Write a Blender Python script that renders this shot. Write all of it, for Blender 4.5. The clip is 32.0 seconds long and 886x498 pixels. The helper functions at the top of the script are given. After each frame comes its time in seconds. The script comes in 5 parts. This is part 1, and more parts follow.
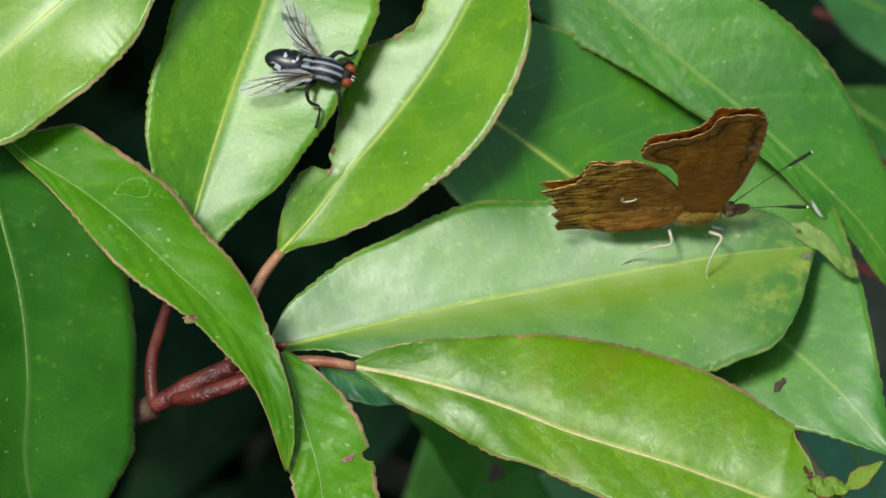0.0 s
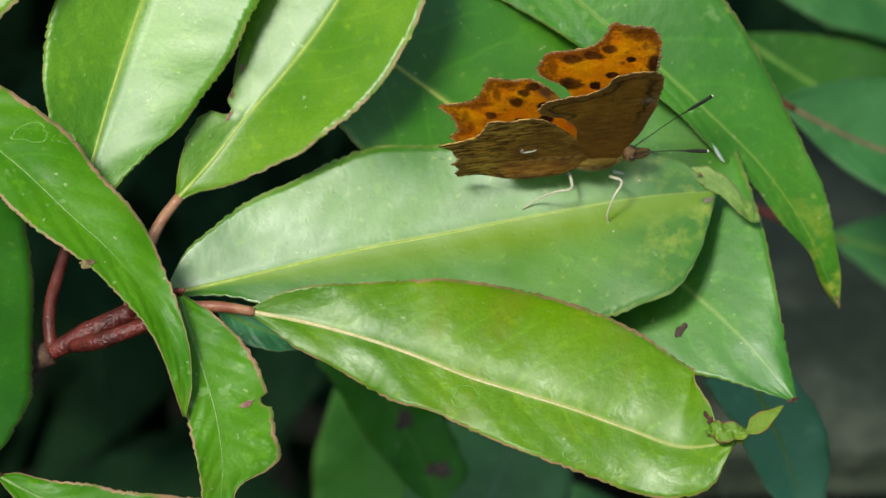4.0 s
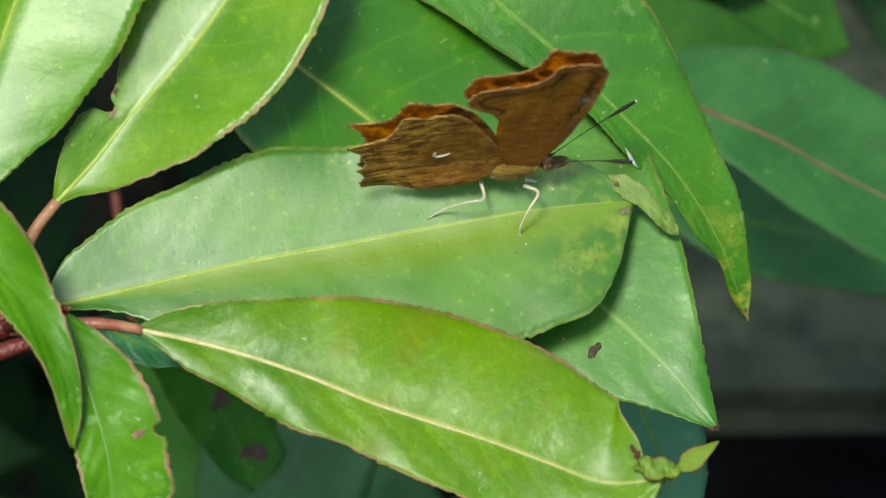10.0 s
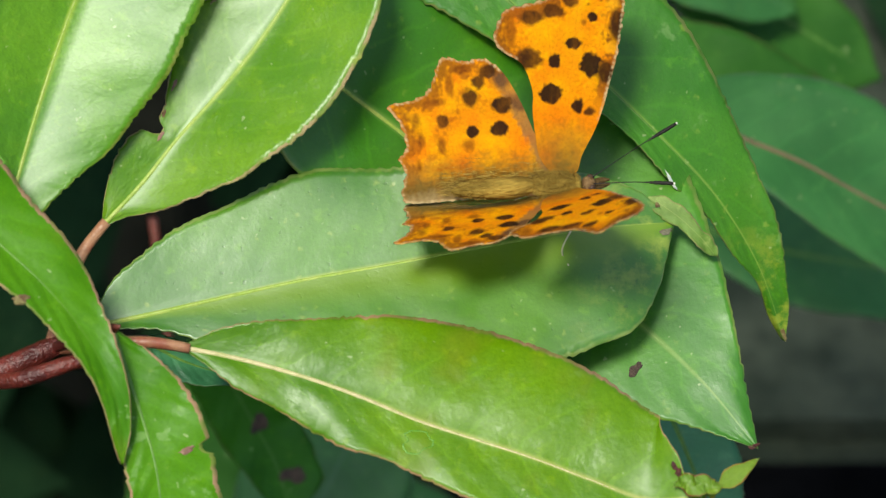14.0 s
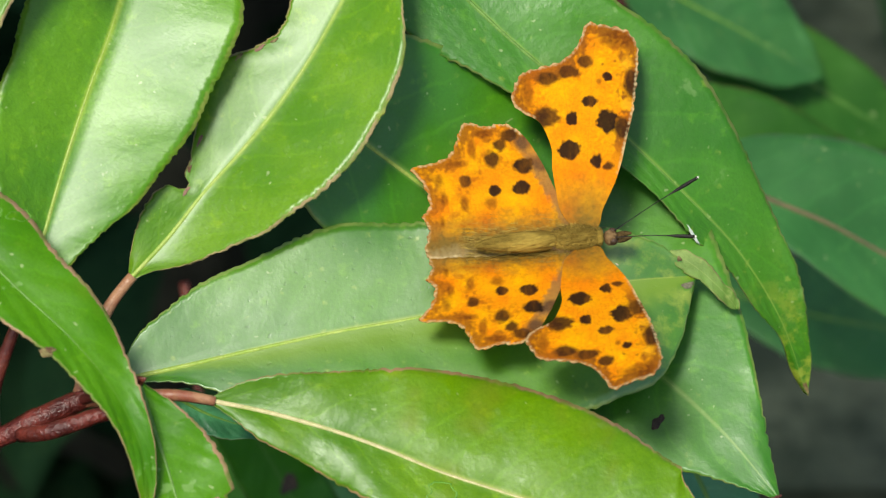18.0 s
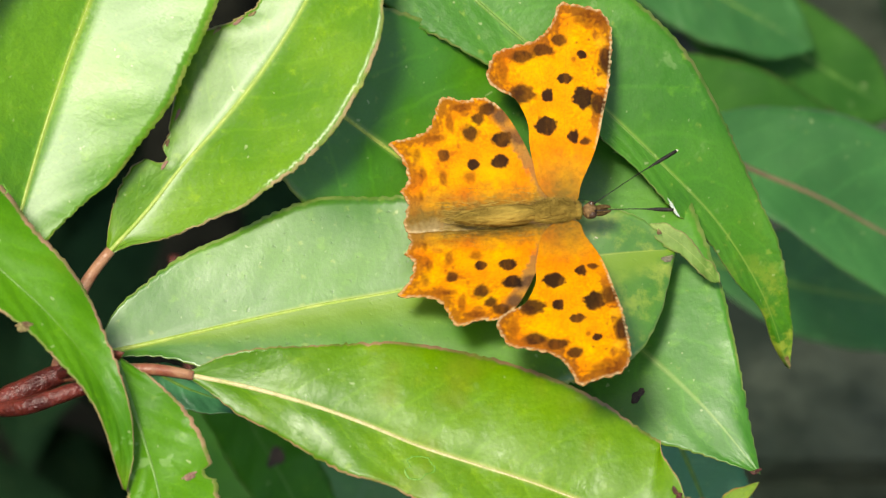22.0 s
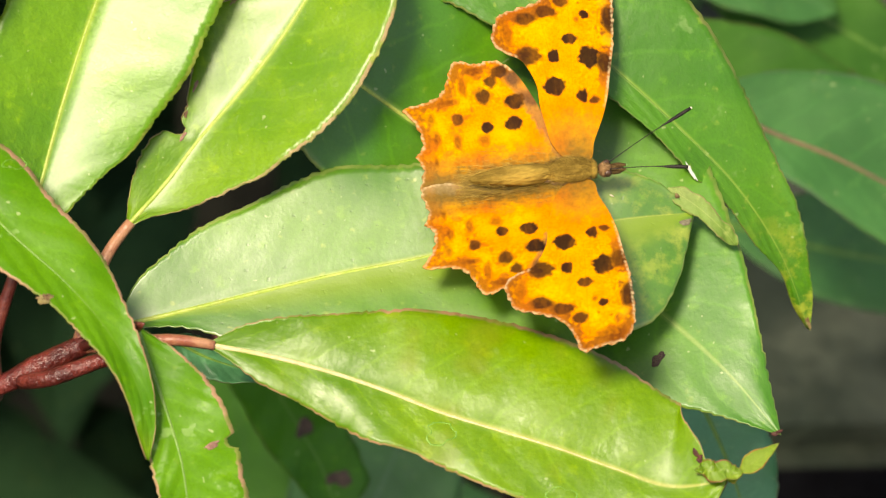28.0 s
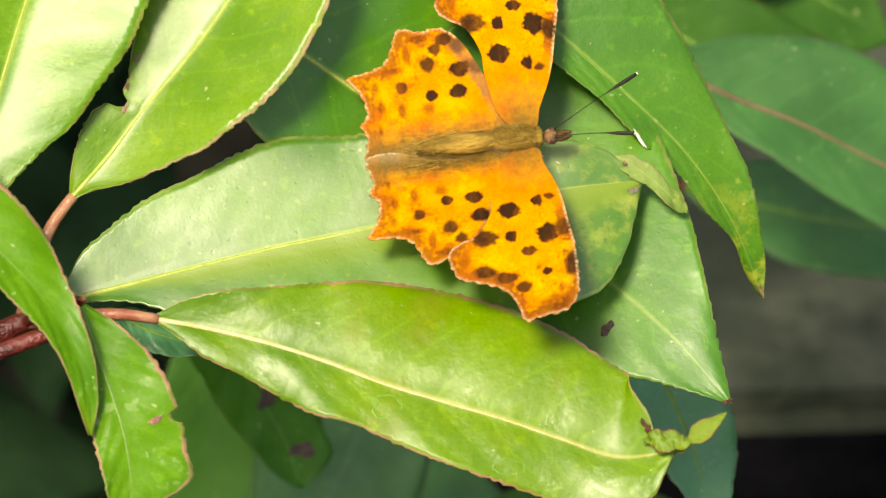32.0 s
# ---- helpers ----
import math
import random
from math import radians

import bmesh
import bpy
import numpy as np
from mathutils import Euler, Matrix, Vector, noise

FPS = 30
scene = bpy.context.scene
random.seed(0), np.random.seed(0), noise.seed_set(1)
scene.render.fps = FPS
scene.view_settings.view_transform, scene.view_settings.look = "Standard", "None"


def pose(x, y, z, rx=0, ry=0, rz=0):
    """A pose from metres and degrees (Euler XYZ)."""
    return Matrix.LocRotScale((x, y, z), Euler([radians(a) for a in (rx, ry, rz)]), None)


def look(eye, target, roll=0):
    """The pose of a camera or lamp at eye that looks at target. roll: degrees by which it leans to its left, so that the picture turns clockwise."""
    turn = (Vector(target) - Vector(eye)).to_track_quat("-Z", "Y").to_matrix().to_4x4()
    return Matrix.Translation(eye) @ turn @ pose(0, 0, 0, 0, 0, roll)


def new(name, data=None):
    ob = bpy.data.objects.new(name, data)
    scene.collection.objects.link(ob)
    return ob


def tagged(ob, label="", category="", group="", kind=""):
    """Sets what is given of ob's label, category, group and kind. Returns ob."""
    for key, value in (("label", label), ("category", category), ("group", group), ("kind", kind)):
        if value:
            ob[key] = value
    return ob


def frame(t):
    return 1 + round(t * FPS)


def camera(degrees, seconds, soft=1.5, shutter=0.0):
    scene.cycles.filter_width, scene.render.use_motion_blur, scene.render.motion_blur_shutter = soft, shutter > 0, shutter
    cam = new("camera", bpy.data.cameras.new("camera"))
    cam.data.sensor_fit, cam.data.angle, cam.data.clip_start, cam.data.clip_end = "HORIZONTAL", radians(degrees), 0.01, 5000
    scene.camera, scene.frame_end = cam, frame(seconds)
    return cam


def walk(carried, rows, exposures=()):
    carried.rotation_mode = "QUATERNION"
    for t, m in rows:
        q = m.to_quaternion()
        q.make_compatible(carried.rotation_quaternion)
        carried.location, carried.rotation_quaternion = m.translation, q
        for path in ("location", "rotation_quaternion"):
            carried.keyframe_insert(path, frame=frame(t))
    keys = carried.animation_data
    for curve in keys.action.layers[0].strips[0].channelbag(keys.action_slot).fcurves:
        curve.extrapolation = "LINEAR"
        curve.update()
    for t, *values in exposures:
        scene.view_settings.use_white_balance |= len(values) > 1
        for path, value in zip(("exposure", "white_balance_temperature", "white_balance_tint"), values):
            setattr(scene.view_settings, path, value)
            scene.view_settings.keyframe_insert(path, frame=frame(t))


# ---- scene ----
# Lengths in the plan are millimetres in the frame of the camera's first stand: u to its right, v up, w towards it.
VIEW = pose(0, 0, 1.0, 50, 0, 0)
STAND = 600.0


def to_world(p):
    return VIEW @ (Vector(p) / 1000)


cam = camera(10.45, 32.0, soft=1.3)
cam.data.dof.use_dof = True
cam.data.dof.focus_distance = 0.573
cam.data.dof.aperture_fstop = 44.0

# seconds, eye's shift (mm), turn to the right, up and lean (degrees)
PATH = [
    (0, 4.39, 1.71, -2.74, -1.224, 0.261, -0.596),
    (0.5, 5.00, 2.22, -1.69, -1.172, 0.213, -0.640),
    (1, 3.81, -0.44, -1.42, -0.692, 0.219, -0.561),
    (1.5, 2.49, 1.44, -0.88, -0.358, -0.110, -0.317),
    (2, 0.00, -0.00, 0.00, 0.000, 0.000, 0.000),
    (2.5, -2.24, -1.46, -0.04, 0.018, 0.049, 0.040),
    (3, -1.04, -1.00, -1.16, -0.004, -0.053, 0.161),
    (3.5, 5.13, 0.12, -2.63, -0.759, -0.001, -0.175),
    (4, 10.54, 0.11, -5.57, -0.638, -0.251, -0.665),
    (4.5, 10.66, 1.79, -6.35, -0.132, -0.319, -0.531),
    (6.5, -22.71, 5.28, -13.49, 2.697, -0.763, 1.175),
    (7, -32.21, 10.50, -15.01, 3.914, -1.059, 0.840),
    (7.5, -30.54, 9.96, -19.08, 4.023, -1.527, 1.154),
    (8, -28.25, 10.90, -24.21, 4.177, -1.948, 1.075),
    (8.5, -28.37, 14.75, -30.50, 4.451, -1.845, 0.770),
    (9, -32.16, 20.53, -38.68, 4.452, -2.623, 0.274),
    (9.5, -35.33, 25.20, -47.91, 5.233, -2.678, -0.051),
    (10, -39.71, 27.13, -52.99, 5.712, -2.918, 0.288),
    (10.5, -41.67, 28.33, -55.10, 5.426, -3.120, 0.179),
    (11, -39.90, 28.20, -55.00, 5.665, -3.115, 0.114),
    (11.5, -44.18, 28.29, -50.56, 5.139, -3.141, 0.394),
    (12, -44.32, 28.33, -49.49, 5.580, -3.384, 0.207),
    (12.5, -42.76, 27.16, -49.50, 5.531, -3.321, 0.252),
    (13, -43.04, 27.13, -48.30, 5.486, -3.597, 0.255),
    (13.5, -44.84, 25.84, -46.88, 5.714, -2.891, 0.375),
    (14, -44.61, 24.33, -45.54, 5.621, -2.356, 0.336),
    (14.5, -44.02, 24.28, -45.32, 5.454, -2.275, 0.195),
    (15, -42.50, 23.50, -46.10, 5.333, -1.921, 0.084),
    (15.5, -41.97, 23.68, -45.29, 5.265, -1.873, -0.000),
    (17.5, -41.02, 19.23, -41.15, 5.069, -1.210, 0.038),
    (18, -42.03, 19.45, -40.46, 5.031, -1.210, 0.161),
    (18.5, -42.97, 19.75, -40.25, 5.167, -1.380, 0.014),
    (19, -40.81, 21.44, -40.16, 5.048, -1.587, 0.073),
    (19.5, -39.19, 19.28, -39.65, 4.841, -1.298, 0.052),
    (20, -38.45, 19.62, -39.51, 4.687, -1.351, -0.171),
    (20.5, -37.36, 19.89, -41.16, 4.640, -1.465, -0.167),
    (21, -34.67, 20.66, -41.07, 4.608, -1.565, -0.281),
    (21.5, -33.45, 20.97, -42.65, 4.628, -1.933, -0.121),
    (22, -36.70, 20.02, -41.15, 4.750, -1.581, 0.075),
    (22.5, -39.49, 18.49, -39.49, 4.355, -1.508, -0.027),
    (23, -40.06, 18.58, -38.24, 4.313, -1.612, -0.179),
    (23.5, -39.88, 18.72, -37.86, 4.291, -1.748, -0.329),
    (24, -37.45, 20.39, -37.61, 4.259, -1.922, -0.231),
    (24.5, -35.92, 18.92, -38.30, 4.319, -1.799, -0.268),
    (25, -36.31, 18.53, -38.56, 4.481, -1.728, -0.345),
    (25.5, -34.79, 18.18, -38.28, 4.253, -1.654, -0.488),
    (26, -32.13, 18.62, -38.32, 4.096, -1.747, -0.606),
    (26.5, -28.14, 20.68, -35.91, 3.739, -1.916, -0.511),
    (28.5, -33.74, 18.91, -39.36, 4.254, -1.834, -1.017),
    (29, -32.24, 20.71, -41.55, 4.102, -1.928, -1.277),
    (29.5, -25.97, 21.75, -41.91, 3.794, -1.936, -1.158),
    (30, -24.47, 22.58, -39.29, 3.545, -1.957, -0.838),
    (30.5, -21.09, 21.95, -38.45, 3.488, -1.853, -1.149),
    (31, -22.72, 21.93, -38.65, 3.724, -2.090, -1.023),
    (31.5, -23.69, 21.29, -39.58, 3.863, -2.165, -1.164),
    (32, -22.56, 19.36, -42.31, 3.731, -2.274, -1.393),
]


def stand(u, v, w, yaw, pitch, lean):
    turn = Matrix.Rotation(radians(-yaw), 4, "Y") @ Matrix.Rotation(radians(pitch), 4, "X") @ Matrix.Rotation(radians(lean), 4, "Z")
    return VIEW @ Matrix.Translation(Vector((u, v, w + STAND)) / 1000) @ turn


walk(cam, [(row[0], stand(*row[1:])) for row in PATH],
     [(0.0, 0.52, 6600.0, 0.0), (7.0, 0.64, 6700.0, 0.0), (8.5, 0.72, 6700.0, 0.0), (11.0, 0.66, 6750.0, 0.5), (15.0, 0.66, 6750.0, 0.0), (20.0, 0.70, 6900.0, 0.5), (22.0, 0.9, 7300.0, 4.0), (24.0, 1.16, 7900.0, 8.5), (25.0, 1.3, 8300.0, 11.0), (26.5, 1.2, 8450.0, 12.5), (32.0, 1.16, 8550.0, 13.0)])

# ---- light ----
SUN_FROM = (VIEW.to_3x3() @ Vector((-0.27, 0.34, 0.90))).normalized()
world = bpy.data.worlds.new("sky")
scene.world = world
world.use_nodes = True
sky = world.node_tree.nodes.new("ShaderNodeTexSky")
sky.sky_type, sky.sun_disc = "NISHITA", False
sky.sun_elevation = math.asin(SUN_FROM.z)
sky.sun_rotation = math.atan2(SUN_FROM.x, SUN_FROM.y)
sky.dust_density, sky.ozone_density = 1.5, 1.0
world.node_tree.links.new(sky.outputs[0], world.node_tree.nodes["Background"].inputs[0])
world.node_tree.nodes["Background"].inputs[1].default_value = 0.108
sun = new("sun", bpy.data.lights.new("sun", "SUN"))
sun.data.energy, sun.data.angle, sun.data.color = 2.65, radians(12), (1.0, 0.97, 0.92)
sun.matrix_world = look(SUN_FROM * 3, (0, 0, 0))


# ---- materials ----
class Nodes:
    """Short hand for a node material."""

    def __init__(self, name):
        self.mat = bpy.data.materials.new(name)
        self.mat.use_nodes = True
        self.tree = self.mat.node_tree
        self.bsdf = self.tree.nodes["Principled BSDF"]
        self.out = self.tree.nodes["Material Output"]

    def put(self, socket, value):
        if isinstance(value, bpy.types.NodeSocket):
            self.tree.links.new(value, socket)
        elif isinstance(value, tuple) and len(value) == 3 and socket.type == "RGBA":
            socket.default_value = (*value, 1)
        else:
            socket.default_value = value

    def node(self, kind, **given):
        made = self.tree.nodes.new(kind)
        for key, value in given.items():
            self.put(made.inputs[key], value)
        return made

    def math(self, op, a, b=0.0, c=0.0):
        made = self.tree.nodes.new("ShaderNodeMath")
        made.operation = op
        for n, v in enumerate((a, b, c)):
            self.put(made.inputs[n], v)
        return made.outputs[0]

    def ramp(self, value, lo, hi, to_lo=0.0, to_hi=1.0):
        made = self.tree.nodes.new("ShaderNodeMapRange")
        made.interpolation_type = "SMOOTHSTEP"
        for n, v in enumerate((value, lo, hi, to_lo, to_hi)):
            self.put(made.inputs[n], v)
        return made.outputs[0]

    def mix(self, fac, a, b):
        made = self.tree.nodes.new("ShaderNodeMix")
        made.data_type = "RGBA"
        self.put(made.inputs[0], fac)
        self.put(made.inputs[6], a)
        self.put(made.inputs[7], b)
        return made.outputs[2]

    def noise(self, scale, detail=3.0, rough=0.55, vector=None, stretch=None):
        made = self.node("ShaderNodeTexNoise", Scale=scale, Detail=detail, Roughness=rough)
        where = vector or self.coords()
        if stretch:
            mapped = self.node("ShaderNodeMapping")
            mapped.inputs["Scale"].default_value = stretch
            self.put(mapped.inputs["Vector"], where)
            where = mapped.outputs[0]
        self.put(made.inputs["Vector"], where)
        return made.outputs[0]

    def dots(self, scale, core, edge, rare):
        """Small round dots in the share of a mesh's cells that rare leaves over."""
        cells = self.node("ShaderNodeTexVoronoi", Scale=scale)
        wobble = self.node("ShaderNodeTexNoise", Scale=scale * 2.5, Detail=1.0)
        self.put(wobble.inputs["Vector"], self.coords())
        shift = self.tree.nodes.new("ShaderNodeVectorMath")
        shift.operation = "MULTIPLY_ADD"
        self.put(shift.inputs[0], wobble.outputs["Color"])
        shift.inputs[1].default_value = (0.7 / scale,) * 3
        self.put(shift.inputs[2], self.coords())
        self.put(cells.inputs["Vector"], shift.outputs[0])
        pick = self.tree.nodes.new("ShaderNodeSeparateColor")
        self.put(pick.inputs[0], cells.outputs["Color"])
        return self.math("MULTIPLY", self.ramp(cells.outputs["Distance"], core, edge, 1.0, 0.0), self.math("GREATER_THAN", pick.outputs[0], rare))

    def coords(self, which="Object"):
        return self.tree.nodes.new("ShaderNodeTexCoord").outputs[which]

    def bump(self, height, strength, distance):
        made = self.node("ShaderNodeBump", Strength=strength, Distance=distance)
        self.put(made.inputs["Height"], height)
        return made.outputs[0]

    def done(self, color, rough, normal=None, specular=0.5, coat=0.0, sheen=0.0):
        self.put(self.bsdf.inputs["Base Color"], color)
        self.put(self.bsdf.inputs["Roughness"], rough)
        self.put(self.bsdf.inputs["Specular IOR Level"], specular)
        self.put(self.bsdf.inputs["Coat Weight"], coat)
        self.put(self.bsdf.inputs["Sheen Weight"], sheen)
        if normal:
            self.put(self.bsdf.inputs["Normal"], normal)
        return self.mat

    def let_through(self, color, share, normal=None):
        """Light that shines through a thin blade."""
        thin = self.node("ShaderNodeBsdfTranslucent")
        self.put(thin.inputs["Color"], color)
        both = self.tree.nodes.new("ShaderNodeMixShader")
        both.inputs[0].default_value = share
        self.tree.links.new(self.bsdf.outputs[0], both.inputs[1])
        self.tree.links.new(thin.outputs[0], both.inputs[2])
        self.tree.links.new(both.outputs[0], self.out.inputs["Surface"])


def leaf_material(name, deep, light, rib, edge, veins=11.0, rough=0.44, quilt=0.5, blush=0.0, gloss_level=0.65, age=0.0, coat=0.0, swell_large=0.5, wrinkle=0.15, thin=0.16, vein_tint=0.16, rim=0.955, band=0.0, flakes=0.0, haze=0.33, pitted=0.1, flecks=0.12, crinkle=0.15):
    n = Nodes(name)
    uv = n.tree.nodes.new("ShaderNodeSeparateXYZ")
    n.put(uv.inputs[0], n.coords("UV"))
    along, side = uv.outputs[0], uv.outputs[1]
    off = n.math("ABSOLUTE", side)
    broad = n.noise(70, 3)
    fine = n.noise(420, 4, 0.6)
    grain = n.noise(2600, 2)
    color = n.mix(n.ramp(broad, 0.36, 0.66), deep, light)
    color = n.mix(n.math("MULTIPLY", n.ramp(fine, 0.56, 0.74), 0.45), color, tuple(min(1, 1.5 * v) for v in (light[0] * 1.25, light[1], light[2])))
    color = n.mix(n.math("MULTIPLY", n.ramp(grain, 0.35, 0.7), 0.22), color, tuple(0.6 * v for v in deep))
    # side veins leave the rib forwards and bend towards the tip
    wander = n.math("MULTIPLY", n.math("SUBTRACT", fine, 0.5), 0.35)
    turned = n.math("SUBTRACT", n.math("MULTIPLY", along, veins), n.math("MULTIPLY", n.math("POWER", off, 1.35), 1.9))
    beat = n.math("PINGPONG", n.math("ADD", n.math("ADD", turned, wander), n.math("MULTIPLY", side, 0.2)), 0.5)
    vein = n.math("MULTIPLY", n.ramp(beat, 0.0, 0.085, 1.0, 0.0), n.ramp(off, 0.55, 0.92, 1.0, 0.0))
    color = n.mix(n.math("MULTIPLY", vein, vein_tint), color, tuple(min(1.0, 1.6 * v) for v in light))
    if blush:
        color = n.mix(n.math("MULTIPLY", n.ramp(n.noise(110, 2), 0.55, 0.75), blush), color, (0.22, 0.16, 0.02))
    if age:
        worn = n.math("MULTIPLY", n.ramp(along, 0.72, 0.97), n.ramp(n.noise(300, 5, 0.7), 0.46, 0.64))
        color = n.mix(n.math("MULTIPLY", worn, age), color, (0.27, 0.34, 0.03))
    if flakes:
        dried = n.math("MULTIPLY", n.ramp(n.noise(330, 3, 0.6), 0.60, 0.66), n.ramp(n.noise(120, 2), 0.45, 0.6))
        color = n.mix(n.math("MULTIPLY", dried, flakes), color, (0.24, 0.38, 0.12))
    specks = n.ramp(n.noise(950, 1), 0.74, 0.80)
    color = n.mix(n.math("MULTIPLY", specks, 0.6), color, (0.36, 0.44, 0.18))
    # pinprick pits and pale flecks, each in some cells of a fine mesh only
    pits = n.dots(900, 0.02, 0.26, 0.62)
    color = n.mix(n.math("MULTIPLY", pits, min(1.0, 1.6 * pitted)), color, tuple(0.35 * v for v in deep))
    color = n.mix(n.math("MULTIPLY", n.dots(560, 0.0, 0.28, 0.66), flecks), color, (0.42, 0.48, 0.07))
    near_rib = n.ramp(off, 0.0, 0.05, 1.0, 0.0)
    color = n.mix(n.math("MULTIPLY", near_rib, 0.7), color, rib)
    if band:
        # Yellower by the rib on the lower half: its lack of sheen put into colour.
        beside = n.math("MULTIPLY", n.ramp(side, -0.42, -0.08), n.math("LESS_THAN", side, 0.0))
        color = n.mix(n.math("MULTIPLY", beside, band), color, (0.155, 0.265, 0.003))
    margin = n.ramp(n.math("ADD", off, n.math("MULTIPLY", n.math("SUBTRACT", fine, 0.5), 0.05)), rim, rim + 0.024)
    color = n.mix(n.math("MULTIPLY", margin, n.ramp(n.noise(300, 2), 0.35, 0.6, 0.25, 0.85)), color, edge)
    swell = n.math("MULTIPLY", n.ramp(beat, 0.0, 0.5), n.ramp(broad, 0.3, 0.7, 0.3, 1.6))
    height = n.math("ADD", n.math("MULTIPLY", swell, quilt), n.math("MULTIPLY", fine, 0.22))
    height = n.math("ADD", height, n.math("MULTIPLY", grain, 0.09))
    height = n.math("SUBTRACT", height, n.math("MULTIPLY", pits, 0.35 * pitted))
    height = n.math("ADD", height, n.math("MULTIPLY", n.noise(170, 2), swell_large))
    height = n.math("ADD", height, n.math("MULTIPLY", n.noise(560, 2, 0.5), crinkle))
    creases = n.noise(1.0, 3, 0.6, vector=n.coords("UV"), stretch=(50.0, 7.0, 1.0))
    height = n.math("ADD", height, n.math("MULTIPLY", creases, wrinkle))
    normal = n.bump(height, 0.65, 0.0003)
    gloss = n.ramp(n.noise(240, 3), 0.3, 0.7, rough - 0.07, rough + 0.12)
    n.done(color, gloss, normal, gloss_level, coat)
    n.bsdf.inputs["Coat Roughness"].default_value = haze
    n.let_through(n.mix(0.5, color, (0.25, 0.42, 0.03)), thin)
    return n.mat


def plain_material(name, a, b, scale, rough=0.5, bump=0.3, specular=0.4, stretch=None, depth=0.0003, sheen=0.0):
    n = Nodes(name)
    big, small = n.noise(scale, 4, 0.6, stretch=stretch), n.noise(scale * 6, 3, stretch=stretch)
    color = n.mix(n.ramp(big, 0.35, 0.65), a, b)
    color = n.mix(n.math("MULTIPLY", n.ramp(small, 0.4, 0.7), 0.35), color, tuple(0.55 * v for v in a))
    normal = n.bump(n.math("ADD", big, small), bump, depth)
    return n.done(color, n.ramp(small, 0.3, 0.7, rough - 0.08, rough + 0.1), normal, specular, sheen=sheen)


FRESH = leaf_material("fresh_leaf", (0.069, 0.180, 0.001), (0.126, 0.252, 0.002), (0.40, 0.40, 0.10), (0.40, 0.21, 0.12), blush=0.3, quilt=0.28, rough=0.40, gloss_level=0.24, coat=0.28, haze=0.31, swell_large=2.2, crinkle=0.8, wrinkle=0.25, vein_tint=0.2, rim=0.955, flakes=0.15)
LIMP = leaf_material("limp_leaf", (0.046, 0.170, 0.001), (0.080, 0.230, 0.003), (0.10, 0.22, 0.02), (0.42, 0.22, 0.14), blush=0.15, quilt=0.3, rough=0.42, gloss_level=0.22, rim=0.91, flakes=0.5)
BRIGHT = leaf_material("bright_leaf", (0.070, 0.215, 0.001), (0.122, 0.290, 0.002), (0.33, 0.42, 0.03), (0.26, 0.30, 0.05), quilt=0.25, rough=0.40, gloss_level=0.2, coat=0.68, haze=0.35, wrinkle=1.7, crinkle=0.9, vein_tint=0.1)
GLOSSY = leaf_material("eaten_leaf", (0.080, 0.212, 0.001), (0.145, 0.288, 0.002), (0.33, 0.42, 0.03), (0.42, 0.28, 0.15), quilt=0.3, rough=0.40, gloss_level=0.14, coat=0.55, haze=0.31, crinkle=0.7, wrinkle=1.1, vein_tint=0.12, rim=0.95, flakes=0.1)
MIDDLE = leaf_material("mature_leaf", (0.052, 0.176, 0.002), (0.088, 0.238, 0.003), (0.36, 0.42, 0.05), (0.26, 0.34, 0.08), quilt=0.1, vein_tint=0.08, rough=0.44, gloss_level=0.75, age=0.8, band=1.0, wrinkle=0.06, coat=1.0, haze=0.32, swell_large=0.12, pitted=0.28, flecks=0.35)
LUSH = leaf_material("lush_leaf", (0.034, 0.160, 0.003), (0.062, 0.222, 0.006), (0.24, 0.36, 0.05), (0.18, 0.20, 0.05), quilt=0.25, rough=0.46, gloss_level=0.55, age=1.0, swell_large=0.5, vein_tint=0.16, flakes=0.35, wrinkle=0.5, flecks=0.3)
MATURE = leaf_material("mature_plain_leaf", (0.040, 0.178, 0.002), (0.074, 0.245, 0.004), (0.22, 0.34, 0.06), (0.24, 0.28, 0.06), quilt=0.3, rough=0.47, gloss_level=0.6, vein_tint=0.2, coat=0.35, haze=0.33, crinkle=0.3, flecks=0.2)
# DEEP, DARK and BLUE: leaf green darkened, the shade put into the base colour.
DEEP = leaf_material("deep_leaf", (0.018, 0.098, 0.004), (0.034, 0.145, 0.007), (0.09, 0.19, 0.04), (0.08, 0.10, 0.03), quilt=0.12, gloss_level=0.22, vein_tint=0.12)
DARK = leaf_material("shade_darkened_leaf", (0.024, 0.095, 0.012), (0.040, 0.130, 0.018), (0.035, 0.10, 0.025), (0.06, 0.06, 0.02), quilt=0.2, gloss_level=0.15)
# Hedge leaves nearly black: the shade they stand in is put into the colour.
HEDGE = leaf_material("shade_dark_hedge_leaf", (0.008, 0.024, 0.009), (0.015, 0.042, 0.015), (0.02, 0.05, 0.02), (0.03, 0.03, 0.01), quilt=0.2, rough=0.8, gloss_level=0.05, thin=0.0)
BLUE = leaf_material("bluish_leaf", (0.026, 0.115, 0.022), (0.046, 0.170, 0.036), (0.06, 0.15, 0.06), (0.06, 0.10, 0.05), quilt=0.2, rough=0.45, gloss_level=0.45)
# Teal stands for the sky's reflection, put into the base colour.
TEAL = leaf_material("sky_tinted_leaf", (0.045, 0.20, 0.075), (0.070, 0.26, 0.105), (0.10, 0.24, 0.10), (0.14, 0.14, 0.06), quilt=0.15, rough=0.42, gloss_level=0.6, vein_tint=0.1)
